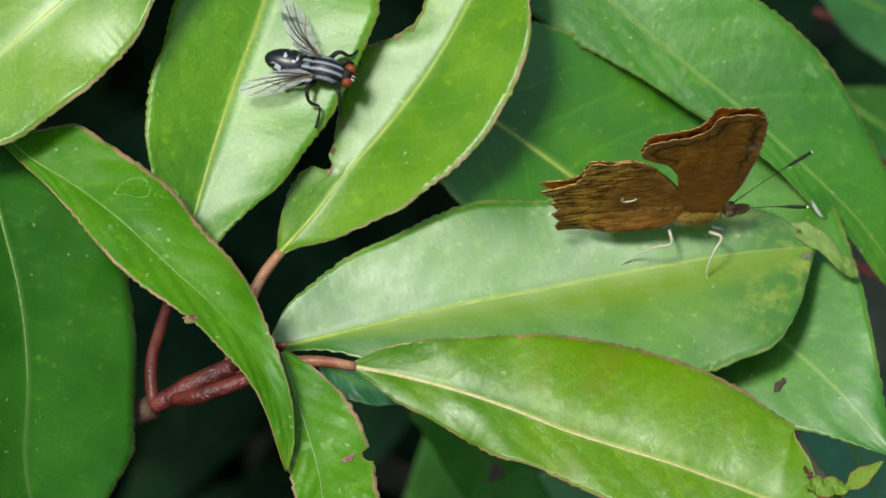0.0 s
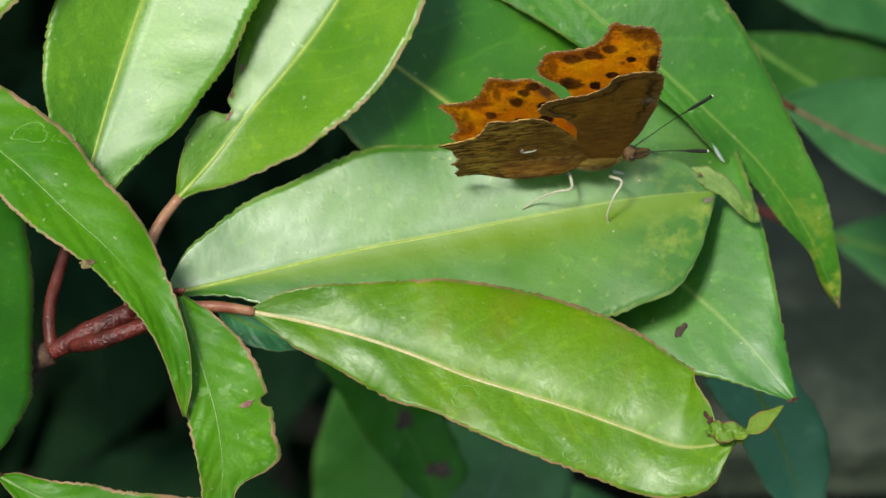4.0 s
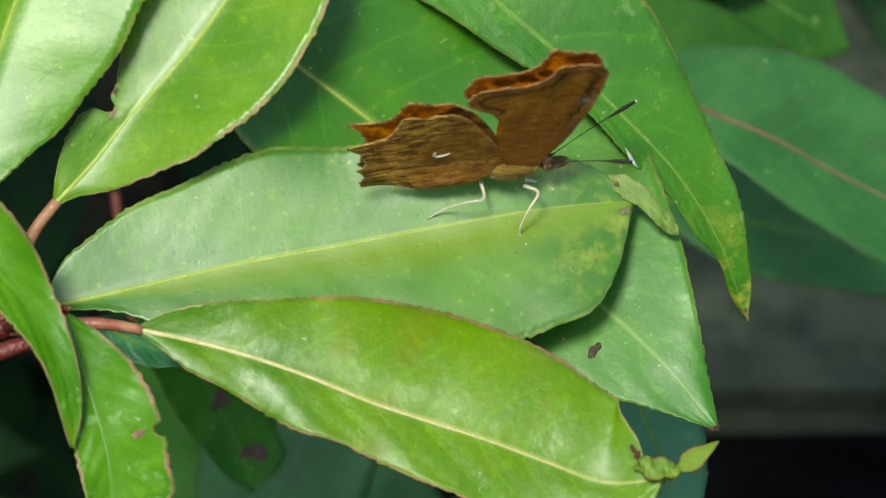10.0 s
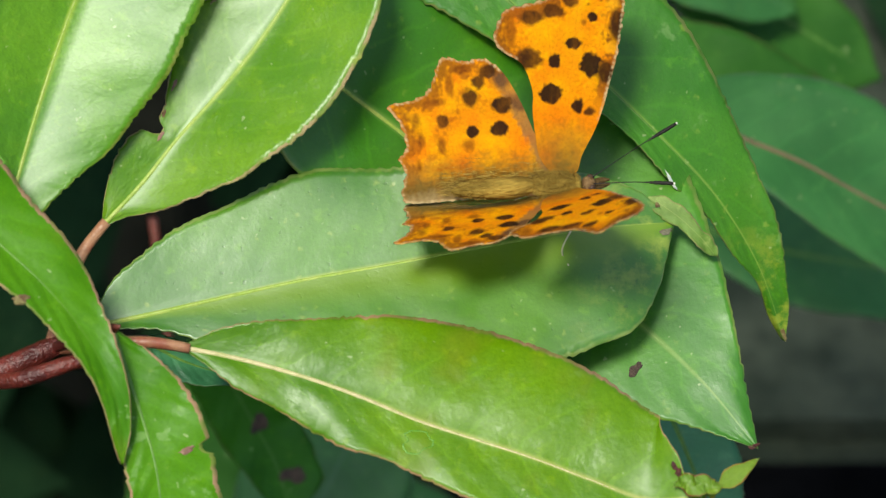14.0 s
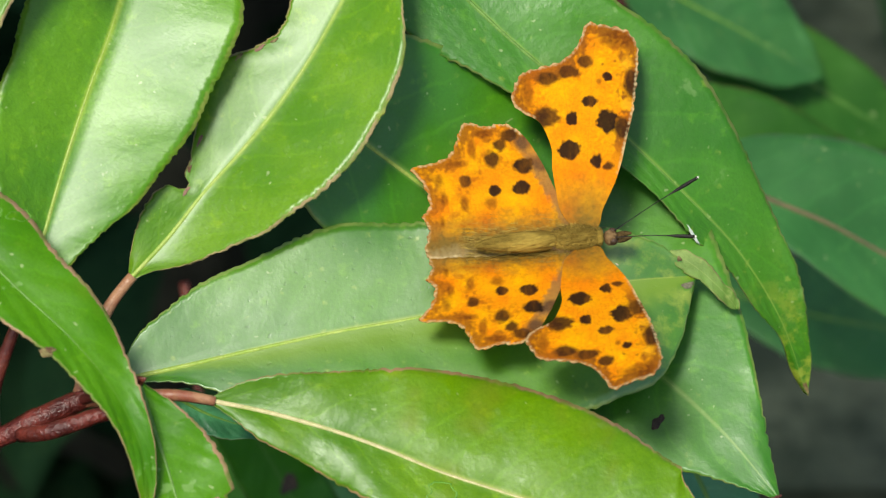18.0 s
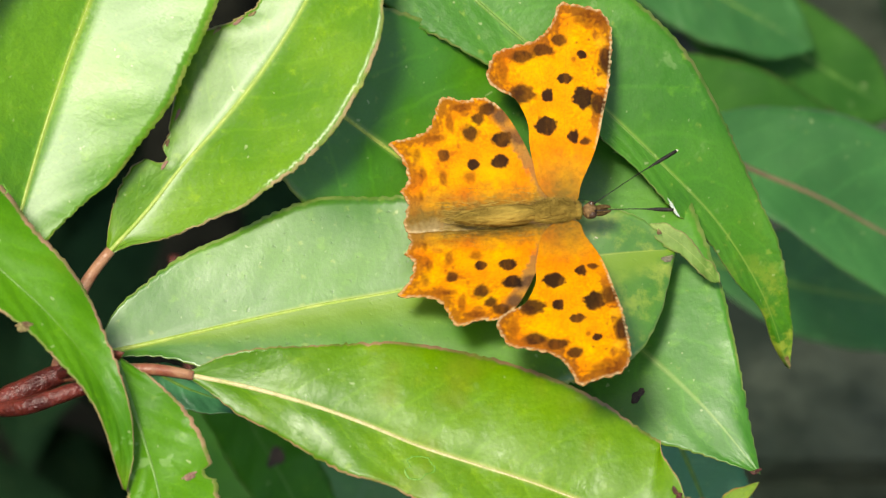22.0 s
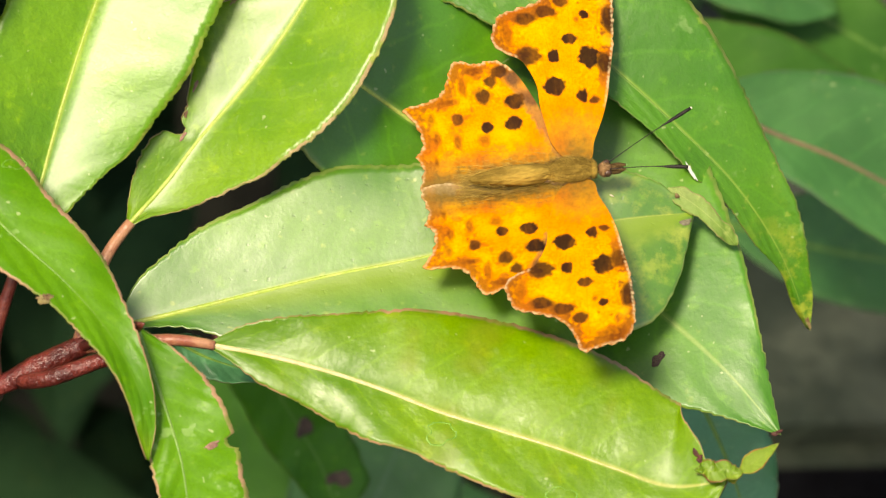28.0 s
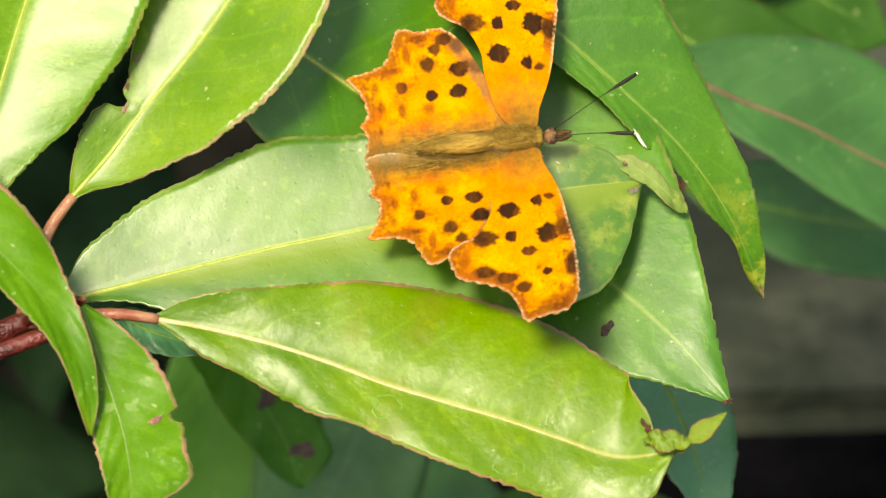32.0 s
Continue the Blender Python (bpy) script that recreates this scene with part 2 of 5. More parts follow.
CRUMPLED = leaf_material("crumpled_leaf_end", (0.070, 0.190, 0.003), (0.15, 0.26, 0.012), (0.16, 0.24, 0.03), (0.20, 0.045, 0.025), quilt=0.0, vein_tint=0.0, gloss_level=0.4, coat=0.3, rim=0.84, wrinkle=0.8, blush=0.5)
RIB_PALE = plain_material("pale_rib", (0.27, 0.38, 0.05), (0.36, 0.43, 0.09), 500, 0.45)
RIB_CREAM = plain_material("cream_rib", (0.42, 0.40, 0.15), (0.55, 0.46, 0.24), 500, 0.45)
RIB_GREEN = plain_material("green_rib", (0.09, 0.20, 0.025), (0.14, 0.26, 0.04), 500, 0.45)
RIB_RED = plain_material("reddish_rib", (0.12, 0.085, 0.045), (0.17, 0.12, 0.06), 300, 0.5)
PINK = plain_material("pink_scar", (0.20, 0.10, 0.07), (0.34, 0.20, 0.13), 700, 0.6, 0.6)
STALK_PALE = plain_material("pale_stalk", (0.25, 0.075, 0.042), (0.38, 0.19, 0.10), 300, 0.42, 0.4, stretch=(1, 1, 0.4))
STALK = plain_material("red_stalk", (0.075, 0.012, 0.009), (0.15, 0.034, 0.020), 350, 0.36, 0.5)
BARK = plain_material("red_bark", (0.060, 0.008, 0.006), (0.16, 0.026, 0.018), 330, 0.34, 1.0, 0.5)
OLD_BARK = plain_material("brown_bark", (0.045, 0.022, 0.014), (0.11, 0.055, 0.032), 400, 0.7, 0.8)
SCAR = plain_material("dead_spot", (0.035, 0.022, 0.016), (0.08, 0.05, 0.035), 900, 0.7, 0.6)
CRUMB = plain_material("withered_edge", (0.13, 0.065, 0.03), (0.24, 0.20, 0.07), 700, 0.7, 0.8)
CRUMB_RED = plain_material("red_withered_edge", (0.045, 0.010, 0.010), (0.11, 0.030, 0.020), 700, 0.6, 0.8)
REDDENED = leaf_material("reddened_tip", (0.075, 0.19, 0.004), (0.17, 0.27, 0.02), (0.20, 0.27, 0.03), (0.26, 0.085, 0.018), quilt=0.1, vein_tint=0.0, gloss_level=0.4, rim=0.84, wrinkle=0.8, blush=0.4)
BLEACHED = leaf_material("bleached_tip", (0.12, 0.24, 0.03), (0.34, 0.42, 0.13), (0.36, 0.42, 0.12), (0.28, 0.22, 0.09), quilt=0.0, vein_tint=0.0, gloss_level=0.3, wrinkle=0.6, blush=0.5, rim=0.86, flakes=0.5)
FLAKE_GREEN = plain_material("dried_drop", (0.085, 0.23, 0.012), (0.14, 0.29, 0.035), 900, 0.5)
SCAR_PALE = plain_material("grey_dead_patch", (0.10, 0.085, 0.055), (0.19, 0.17, 0.10), 900, 0.6, 0.5)
FLAKE = plain_material("pale_flake", (0.55, 0.58, 0.52), (0.68, 0.70, 0.64), 900, 0.5)


# ---- shapes ----
def mesh_of(name, verts, faces, mats, uvs=None, smooth=True, pick=None):
    me = bpy.data.meshes.new(name)
    me.from_pydata([tuple(v) for v in verts], [], faces)
    for m in mats if isinstance(mats, (list, tuple)) else [mats]:
        me.materials.append(m)
    me.polygons.foreach_set("use_smooth", [smooth] * len(faces))
    if pick is not None:
        me.polygons.foreach_set("material_index", pick)
    if uvs is not None:
        layer = me.uv_layers.new(name="UVMap")
        loops = np.empty(len(me.loops), dtype=np.int32)
        me.loops.foreach_get("vertex_index", loops)
        layer.data.foreach_set("uv", np.asarray(uvs, dtype=np.float32)[loops].ravel())
    me.update()
    return me


def child(name, me, parent, label=""):
    ob = new(name, me)
    ob.parent = parent
    if label:
        ob["label"] = label
    return ob


def part(name, bm, material, parent, label="", smooth=True):
    me = bpy.data.meshes.new(name)
    bm.to_mesh(me)
    bm.free()
    me.materials.append(material)
    me.polygons.foreach_set("use_smooth", [smooth] * len(me.polygons))
    return child(name, me, parent, label)


def curve_points(ctrl, count):
    """Points on a smooth line through a few given ones, evenly spaced."""
    c = np.array(ctrl, float)
    if len(c) == 2:
        return c[0] + np.linspace(0, 1, count)[:, None] * (c[1] - c[0])
    ends = np.vstack([2 * c[0] - c[1], c, 2 * c[-1] - c[-2]])
    fine = []
    for n in range(len(c) - 1):
        a, b, d, e = ends[n:n + 4]
        t = np.linspace(0, 1, 24, endpoint=False)[:, None]
        fine.append(0.5 * (2 * b + (d - a) * t + (2 * a - 5 * b + 4 * d - e) * t**2 + (3 * b - a - 3 * d + e) * t**3))
    fine = np.vstack([*fine, c[-1:]])
    far = np.r_[0, np.cumsum(np.linalg.norm(np.diff(fine, axis=0), axis=1))]
    want = np.linspace(0, far[-1], count)
    return np.stack([np.interp(want, far, fine[:, k]) for k in range(3)], 1)


def unit(v):
    return v / np.maximum(np.linalg.norm(v, axis=-1, keepdims=True), 1e-9)


def tube_mesh(name, line, radii, material, sides=10, lumps=0.0, seed=0):
    """A round stalk along a line, its radius read from a few values, with capped ends."""
    line = np.asarray(line, float)
    count = len(line)
    r = np.interp(np.linspace(0, 1, count), np.linspace(0, 1, len(radii)), radii)
    along = unit(np.gradient(line, axis=0))
    ref = np.array([0.0, 0.0, 1.0]) if abs(along[0, 2]) < 0.9 else np.array([0.0, 1.0, 0.0])
    one = unit(np.cross(along, ref))
    two = np.cross(along, one)
    rng = np.random.RandomState(seed)
    turn = np.linspace(0, 2 * np.pi, sides, endpoint=False)
    ring = np.cos(turn)[None, :, None] * one[:, None] + np.sin(turn)[None, :, None] * two[:, None]
    wob = 1 + lumps * rng.uniform(-1, 1, (count, sides, 1))
    verts = (line[:, None] + ring * r[:, None, None] * wob).reshape(-1, 3)
    faces = [(i * sides + j, i * sides + (j + 1) % sides, (i + 1) * sides + (j + 1) % sides, (i + 1) * sides + j)
             for i in range(count - 1) for j in range(sides)]
    faces += [tuple(range(sides))[::-1], tuple((count - 1) * sides + j for j in range(sides))]
    return mesh_of(name, verts / 1000, faces, material)


GRIDS = {}
WIDTH_AT = {7: (0.0, 0.1, 0.25, 0.4, 0.55, 0.7, 0.85, 0.94, 1.0),
            13: (0.0, 0.05, 0.1, 0.18, 0.26, 0.34, 0.42, 0.5, 0.58, 0.66, 0.74, 0.82, 0.9, 0.95, 1.0)}


def smooth_interp(x, xs, ys):
    """Monotone-ish cubic through a few widths."""
    xs, ys = np.array(xs, float), np.array(ys, float)
    m = np.gradient(ys, xs)
    i = np.clip(np.searchsorted(xs, x) - 1, 0, len(xs) - 2)
    h = xs[i + 1] - xs[i]
    t = (x - xs[i]) / h
    return ((2 * t**3 - 3 * t**2 + 1) * ys[i] + (t**3 - 2 * t**2 + t) * h * m[i]
            + (-2 * t**3 + 3 * t**2) * ys[i + 1] + (t**3 - t**2) * h * m[i + 1])


def leaf(parent, spine, face, upper, lower, material, rib, seed, fold=8.0, droop=0.0, wave=0.5, teeth=0.24, twist=(0, 0),
         bites=(), pleat=0.0, stalk=None, stalk_radius=0.58, rib_radius=0.32, label="", detail=180, cross=9, stalk_material=None):
    """A leaf blade with its midrib and stalk. spine: a few points from base to tip; face: the way its upper side looks at base and tip;
    upper, lower: half widths at seven or thirteen places; fold: degrees by which the halves (upper, lower) rise from the rib; bites: (side, place, depth, length)."""
    rng = np.random.RandomState(seed)
    line = curve_points(spine, detail)
    s = np.linspace(0, 1, detail)
    along = unit(np.gradient(line, axis=0))
    faces_at = np.array(face if isinstance(face[0], (tuple, list)) else (face, face), float)
    hint = unit(np.stack([np.interp(s, np.linspace(0, 1, len(faces_at)), faces_at[:, k]) for k in range(3)], 1))
    side = unit(np.cross(hint, along))
    out = np.cross(along, side)
    half = []
    for sign, widths in ((1, upper), (-1, lower)):
        w = np.clip(smooth_interp(s, WIDTH_AT[len(widths)], (0.25, *widths, 0.02)), 0.02, None)
        pitch = rng.uniform(1.25, 1.6)
        length = np.linalg.norm(line[-1] - line[0])
        saw = (s * length / pitch + 0.15 * np.sin(s * 40 + seed)) % 1.0
        w = w - teeth * saw * np.clip(w / 3, 0, 1) * (0.6 + 0.4 * np.sin(s * 29 + seed)) + 0.05 * rng.randn(detail) * np.clip(w / 4, 0, 1) * (teeth > 0)
        w = w + 0.22 * np.sin(s * 13 + rng.uniform(0, 6)) * np.clip(w / 6, 0, 1)
        for which, place, depth, long in bites:
            if which == sign:
                cut = np.clip(1 - np.abs((s - place) / long) ** 3, 0, 1)
                w = w - depth * cut * (1 + 0.04 * rng.randn(detail))
        half.append(np.clip(w, 0.02, None))
    q = np.linspace(-1, 1, 2 * cross + 1)
    q = np.sign(q) * np.abs(q) ** 0.85
    width = np.where(q[None] > 0, half[0][:, None], half[1][:, None])
    reach = np.abs(q)[None] * width
    tilt = np.where(q > 0, *(math.tan(radians(f)) for f in (fold if isinstance(fold, tuple) else (fold, fold))))[None]
    lift = reach * tilt - droop * reach**2 / 10
    phase = rng.uniform(0, 6, 4)
    lift = lift + wave * np.abs(q)[None] ** 2 * (np.sin(s[:, None] * 9 + phase[0] + 2 * np.sign(q)[None]) + 0.5 * np.sin(s[:, None] * 23 + phase[1]))
    lift = lift + 0.25 * wave * np.sin(s[:, None] * 31 + phase[2] + 4 * q[None]) * np.abs(q)[None]
    lift = lift + pleat * np.abs(q)[None] ** 0.7 * (np.sin(s[:, None] * 21 + phase[3]) + 0.5 * np.sin(s[:, None] * 37 + 3 * q[None]))
    # the blade swells a little between its side veins
    lift = lift + 0.008 * np.abs(np.sin(np.pi * (s[:, None] * 11 - 1.9 * np.abs(q)[None] ** 1.35))) * np.clip(reach / 3, 0, 1) * (1 - np.abs(q)[None] ** 4)
    roll = np.radians(np.interp(s, (0, 1), twist))[:, None, None]
    across = np.cos(roll) * side[:, None] + np.sin(roll) * out[:, None]
    above = -np.sin(roll) * side[:, None] + np.cos(roll) * out[:, None]
    top = line[:, None] + across * (np.sign(q)[None] * reach)[..., None] + above * lift[..., None]
    under = top - above * 0.22
    m = len(q)
    verts = np.vstack([top.reshape(-1, 3), under.reshape(-1, 3)]) / 1000
    base = detail * m
    quads = [(i * m + j, (i + 1) * m + j, (i + 1) * m + j + 1, i * m + j + 1) for i in range(detail - 1) for j in range(m - 1)]
    faces = quads + [tuple(base + v for v in f[::-1]) for f in quads]
    rim = [i * m for i in range(detail)] + [(detail - 1) * m + j for j in range(1, m)] + [i * m + m - 1 for i in range(detail - 2, -1, -1)] + list(range(m - 2, 0, -1))
    faces += [(a, a + base, b + base, b) for a, b in zip(rim, rim[1:] + rim[:1])]
    uv = np.stack(np.broadcast_arrays(s[:, None], q[None]), -1).reshape(-1, 2)
    blade = child("leaf", mesh_of("leaf", verts, faces, material, np.vstack([uv, uv])), parent, label)
    if rib:
        raised = line - out * 0.14
        child("midrib", tube_mesh("midrib", raised[:-2], (rib_radius, rib_radius * 0.75, rib_radius * 0.5, 0.12), rib, 8), blade)
    if stalk:
        run = curve_points([*stalk, tuple(line[0]), tuple(line[2])], 16)
        child("petiole", tube_mesh("petiole", run, (stalk_radius * 1.15, stalk_radius, stalk_radius * 0.8), stalk_material or STALK, 10), blade)
    GRIDS[blade.name] = (top, above)
    return blade


# ---- the shrub ----
shrub = new("shrub")
shrub.matrix_basis = VIEW
tagged(shrub, "glossy green leafy shrub with red stalks and toothed leaves", "shrub")

NODE = (-44.5, -14.7, -2.0)
FORK = (-35.0, -10.1, -1.0)
# main shoot and its arms
child("stem", tube_mesh("stem", curve_points([(-247.8, -234.3, -330.0), (-158.3, -72.2, -120.0), (-112.5, -34.8, -50.0), (-70.9, -23.0, -18.0), (-51.1, -17.6, -5.0), NODE], 40), (4.0, 2.6, 1.9, 1.5), OLD_BARK, 12, 0.05), shrub)
child("shoot", tube_mesh("shoot", curve_points([NODE, (-39.9, -12.3, -1.0), FORK, (-30.7, -8.3, 0.0)], 26), (1.05, 1.4, 1.25, 0.9), BARK, 12, 0.04, 2), shrub, "red-barked young shoot")
child("shoot", tube_mesh("shoot", curve_points([(-41.6, -13.9, 0.0), (-38.2, -13.3, 3.0), (-32.3, -11.3, 4.0), (-26.7, -10.0, 3.0)], 24), (0.9, 1.0, 0.9, 0.8), BARK, 12, 0.04, 3), shrub, "red-barked young shoot")

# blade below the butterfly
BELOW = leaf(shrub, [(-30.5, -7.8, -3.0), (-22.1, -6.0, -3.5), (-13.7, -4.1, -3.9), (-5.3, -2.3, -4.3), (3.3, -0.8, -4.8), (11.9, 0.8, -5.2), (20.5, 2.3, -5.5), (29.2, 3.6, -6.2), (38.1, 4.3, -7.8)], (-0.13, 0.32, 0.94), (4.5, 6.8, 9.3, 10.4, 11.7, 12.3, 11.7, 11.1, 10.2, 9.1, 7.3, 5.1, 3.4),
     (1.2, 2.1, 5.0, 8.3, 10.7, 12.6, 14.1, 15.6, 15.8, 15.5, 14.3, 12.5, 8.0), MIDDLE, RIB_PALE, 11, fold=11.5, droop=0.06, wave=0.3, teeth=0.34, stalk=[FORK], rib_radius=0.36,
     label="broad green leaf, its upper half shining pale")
# blade in front
FRONT = leaf(shrub, [(-19.9, -9.8, 2.0), (-13.1, -11.2, 2.9), (-6.5, -13.0, 3.9), (0.1, -15.3, 4.8), (6.5, -17.9, 5.8), (13.0, -20.0, 6.8), (19.6, -22.1, 7.7), (26.1, -24.5, 8.4), (32.6, -26.7, 9.5), (38.9, -26.0, 11.9)], (-0.05, 0.31, 0.95), (2.5, 4.1, 6.3, 8.6, 10.7, 12.3, 13.1, 13.3, 13.0, 12.3, 10.4, 9.0, 5.8),
     (1.8, 3.5, 4.4, 5.4, 6.3, 5.8, 6.7, 7.3, 7.4, 7.1, 6.9, 6.3, 5.1), FRESH, RIB_CREAM, 12, fold=12, droop=0.25, wave=0.6, bites=((1, 0.972, 1.6, 0.012),), stalk=[FORK, (-25.0, -9.2, 2.0)], rib_radius=0.37, stalk_radius=0.75, stalk_material=STALK_PALE,
     label="long yellow-green leaf with a reddish edge and curled tip")
# blade behind it, from the back to the lower corner
BEHIND = leaf(shrub, [(-9.3, 25.7, -7.0), (-1.6, 20.2, -9.5), (6.1, 14.6, -12.2), (13.6, 8.8, -14.0), (20.9, 2.9, -13.9), (28.0, -2.9, -11.1), (35.1, -8.6, -7.8), (41.5, -14.8, -4.4), (47.2, -21.9, -2.0)], ((0.05, 0.12, 0.98), (0.12, 0.16, 0.97), (0.18, 0.22, 0.96), (0.2, 0.26, 0.95), (0.04, 0.2, 0.97), (-0.1, 0.18, 0.97)), (11.9, 13.9, 15.8, 18.8, 21.8, 22.8, 22.4, 20.5, 17.6, 13.0, 8.4, 4.4, 2.2),
     (9.3, 10.4, 11.8, 13.1, 13.8, 14.5, 15.2, 15.3, 14.1, 12.6, 9.2, 5.5, 2.8), MATURE, RIB_PALE, 13, fold=2, wave=0.4, teeth=0.34, stalk=[(-6.1, 43.6, -22.0)], label="green leaf with a small dead spot")
# large blade in the upper corner
LARGE = leaf(shrub, [(1.7, 47.2, -16.3), (8.2, 40.2, -15.1), (15.0, 33.5, -14.1), (22.3, 27.2, -13.6), (29.7, 21.0, -13.6), (36.9, 14.4, -14.6), (44.2, 7.15, -17.0), (50.1, -1.3, -21.0), (54.1, -10.75, -25.0)], (0.1, 0.15, 0.98), (4.8, 9.5, 10.6, 11.3, 12.0, 12.7, 12.1, 10.3, 8.3, 6.2, 4.6, 2.6, 1.7),
     (9.8, 8.8, 8.1, 6.3, 4.8, 4.0, 3.0, 2.8, 3.4, 2.6, 2.5, 0.9, 0.8), LUSH, RIB_GREEN, 14, fold=6, wave=0.5, stalk=[(-10.4, 62.3, -20.0)], label="large green leaf with a hooked brown tip")
# upper middle blade with eaten edge
EATEN = leaf(shrub, [(-29.0, 3.9, -4.0), (-24.5, 8.8, -4.0), (-20.4, 14.0, -4.1), (-16.0, 18.9, -4.2), (-11.8, 24.1, -4.5), (-8.1, 29.6, -4.7), (-4.8, 35.4, -5.0), (-1.7, 41.2, -5.5), (1.1, 47.3, -6.0)], ((0.02, 0.05, 0.98), (-0.28, 0.34, 0.9), (-0.31, 0.34, 0.88), (-0.31, 0.34, 0.88)), (2.3, 3.8, 4.7, 3.2, 5.4, 7.4, 8.6, 6.4, 4.9, 5.4, 5.4, 3.8, 2.4),
     (1.5, 3.6, 6.5, 8.8, 10.3, 11.9, 12.4, 12.1, 11.4, 10.1, 7.3, 4.8, 2.5), GLOSSY, RIB_PALE, 15, fold=(15, 5), wave=0.35, bites=((1, 0.235, 1.5, 0.018),), stalk=[FORK, (-32.1, -0.8, -4.0)], rib_radius=0.33, stalk_radius=0.78, stalk_material=STALK_PALE,
     label="glossy light green leaf with an eaten edge")
# blade that carries the fly
FLYLEAF = leaf(shrub, [(-40.6, 2.7, 1.0), (-38.5, 10.6, -0.0), (-36.2, 18.5, -1.1), (-33.6, 26.3, -2.0), (-30.8, 34.0, -3.1), (-28.7, 42.0, -4.5), (-27.2, 50.2, -6.0)], (0.13, 0.12, 0.98), (2.7, 4.2, 6.4, 8.1, 9.3, 10.0, 10.0, 10.8, 10.8, 10.2, 8.4, 5.2, 2.9),
     (3.0, 4.3, 6.4, 9.0, 10.6, 12.1, 13.1, 13.2, 13.5, 13.7, 12.4, 8.8, 5.2), BRIGHT, RIB_PALE, 16, fold=17, droop=0.04, wave=0.5, stalk=[NODE, (-44.5, -8.4, -2.0)], rib_radius=0.33, stalk_radius=0.75,
     label="broad pale green leaf with a yellow rib")
# long blade that crosses the shoot
LONG = leaf(shrub, [(-65.2, 22.2, 1.6), (-59.6, 16.8, 4.0), (-53.0, 12.6, 6.5), (-46.8, 7.9, 9.6), (-41.3, 2.7, 11.2), (-35.8, -2.4, 12.2), (-31.1, -8.2, 12.6), (-28.0, -14.9, 13.1), (-27.2, -22.3, 12.3)], (0.42, 0.02, 0.9), (0.4, 2.4, 6.2, 6.4, 7.0, 7.4, 6.7, 6.2, 5.1, 3.2, 2.0, 1.4, 1.0),
     (1.4, 1.1, 1.7, 2.9, 3.8, 4.5, 4.6, 4.1, 3.5, 3.2, 2.4, 1.5, 0.8), LIMP, RIB_GREEN, 17, fold=14, droop=0.3, wave=0.5, stalk=[(-79.0, 35.5, -8.0), (-71.3, 30.3, -3.0)], label="narrow drooping green leaf")
# torn blade beside its tip
TORN = leaf(shrub, [(-28.2, -7.2, 7.6), (-26.5, -12.4, 8.6), (-24.8, -17.6, 9.7), (-23.4, -22.8, 10.9), (-22.8, -28.2, 11.7), (-23.2, -33.7, 12.0), (-23.9, -39.1, 12.0)], (0.15, 0.3, 0.95), (1.6, 2.8, 4.2, 5.8, 6.6, 6.7, 6.9, 6.6, 6.7, 2.3, 1.8, 1.4, 0.9),
     (1.5, 1.8, 2.2, 2.7, 3.0, 3.4, 3.6, 3.6, 3.3, 2.8, 2.1, 1.7, 1.1), LIMP, RIB_GREEN, 18, fold=5, wave=0.5, bites=((1, 0.47, 1.2, 0.02),), stalk=[FORK], label="drooping green leaf with a torn pink edge")
# pale blade in the top corner
CORNER = leaf(shrub, [(-31.5, 53.4, 6.0), (-50.1, 38.8, 7.0), (-62.5, 28.4, 7.0), (-77.3, 16.7, 5.0)], (-0.08, 0.2, 0.97), (2.7, 4.2, 5.1, 6.2, 7.5, 9.7, 10.6, 11.1, 10.8, 10.3, 8.4, 6.3, 3.4),
     (2.7, 4.8, 7.4, 9.2, 10.7, 10.9, 10.8, 10.5, 9.5, 8.6, 7.0, 3.8, 1.6), GLOSSY, RIB_PALE, 19, fold=6, stalk=[(-19.7, 64.0, 4.0)], label="pale shining green leaf")
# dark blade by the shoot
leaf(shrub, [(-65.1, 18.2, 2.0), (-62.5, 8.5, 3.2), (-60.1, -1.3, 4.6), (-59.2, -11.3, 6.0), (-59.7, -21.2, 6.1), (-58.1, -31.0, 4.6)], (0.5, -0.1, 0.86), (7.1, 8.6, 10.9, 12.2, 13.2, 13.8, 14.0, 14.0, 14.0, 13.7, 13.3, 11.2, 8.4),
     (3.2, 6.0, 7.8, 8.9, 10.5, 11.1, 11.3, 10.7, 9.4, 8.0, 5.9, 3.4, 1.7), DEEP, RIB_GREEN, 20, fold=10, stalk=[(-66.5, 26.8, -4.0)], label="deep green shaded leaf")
# low blade
leaf(shrub, [(-50.7, -29.5, 4.2), (-42.2, -33.8, 5.4), (-33.5, -37.7, 6.0), (-24.6, -41.3, 5.2), (-15.8, -45.1, 4.1)], (0.0, 0.3, 0.95), (1.6, 2.0, 2.7, 3.7, 4.6, 5.5, 6.5, 7.3, 7.9, 7.9, 8.2, 8.2, 8.1),
     (1.1, 1.9, 3.7, 5.8, 7.6, 8.5, 8.4, 7.5, 6.8, 6.2, 4.5, 2.7, 1.5), LIMP, RIB_GREEN, 21, stalk=[(-63.9, -25.4, -6.0), (-54.7, -25.5, 2.0)], label="green leaf on a red stalk")
# small blade under the front one
leaf(shrub, [(-24.4, -9.5, -9.0), (-18.8, -12.4, -10.0), (-10.3, -14.9, -12.0)], (0, 0.3, 0.95), (1.4, 2.0, 2.2, 2.0, 1.6, 1.0, 0.5), (1.4, 2.4, 2.6, 2.2, 1.6, 1.0, 0.5), TEAL, RIB_GREEN, 22,
     stalk=[FORK], detail=40, label="small pale green leaf under the others")

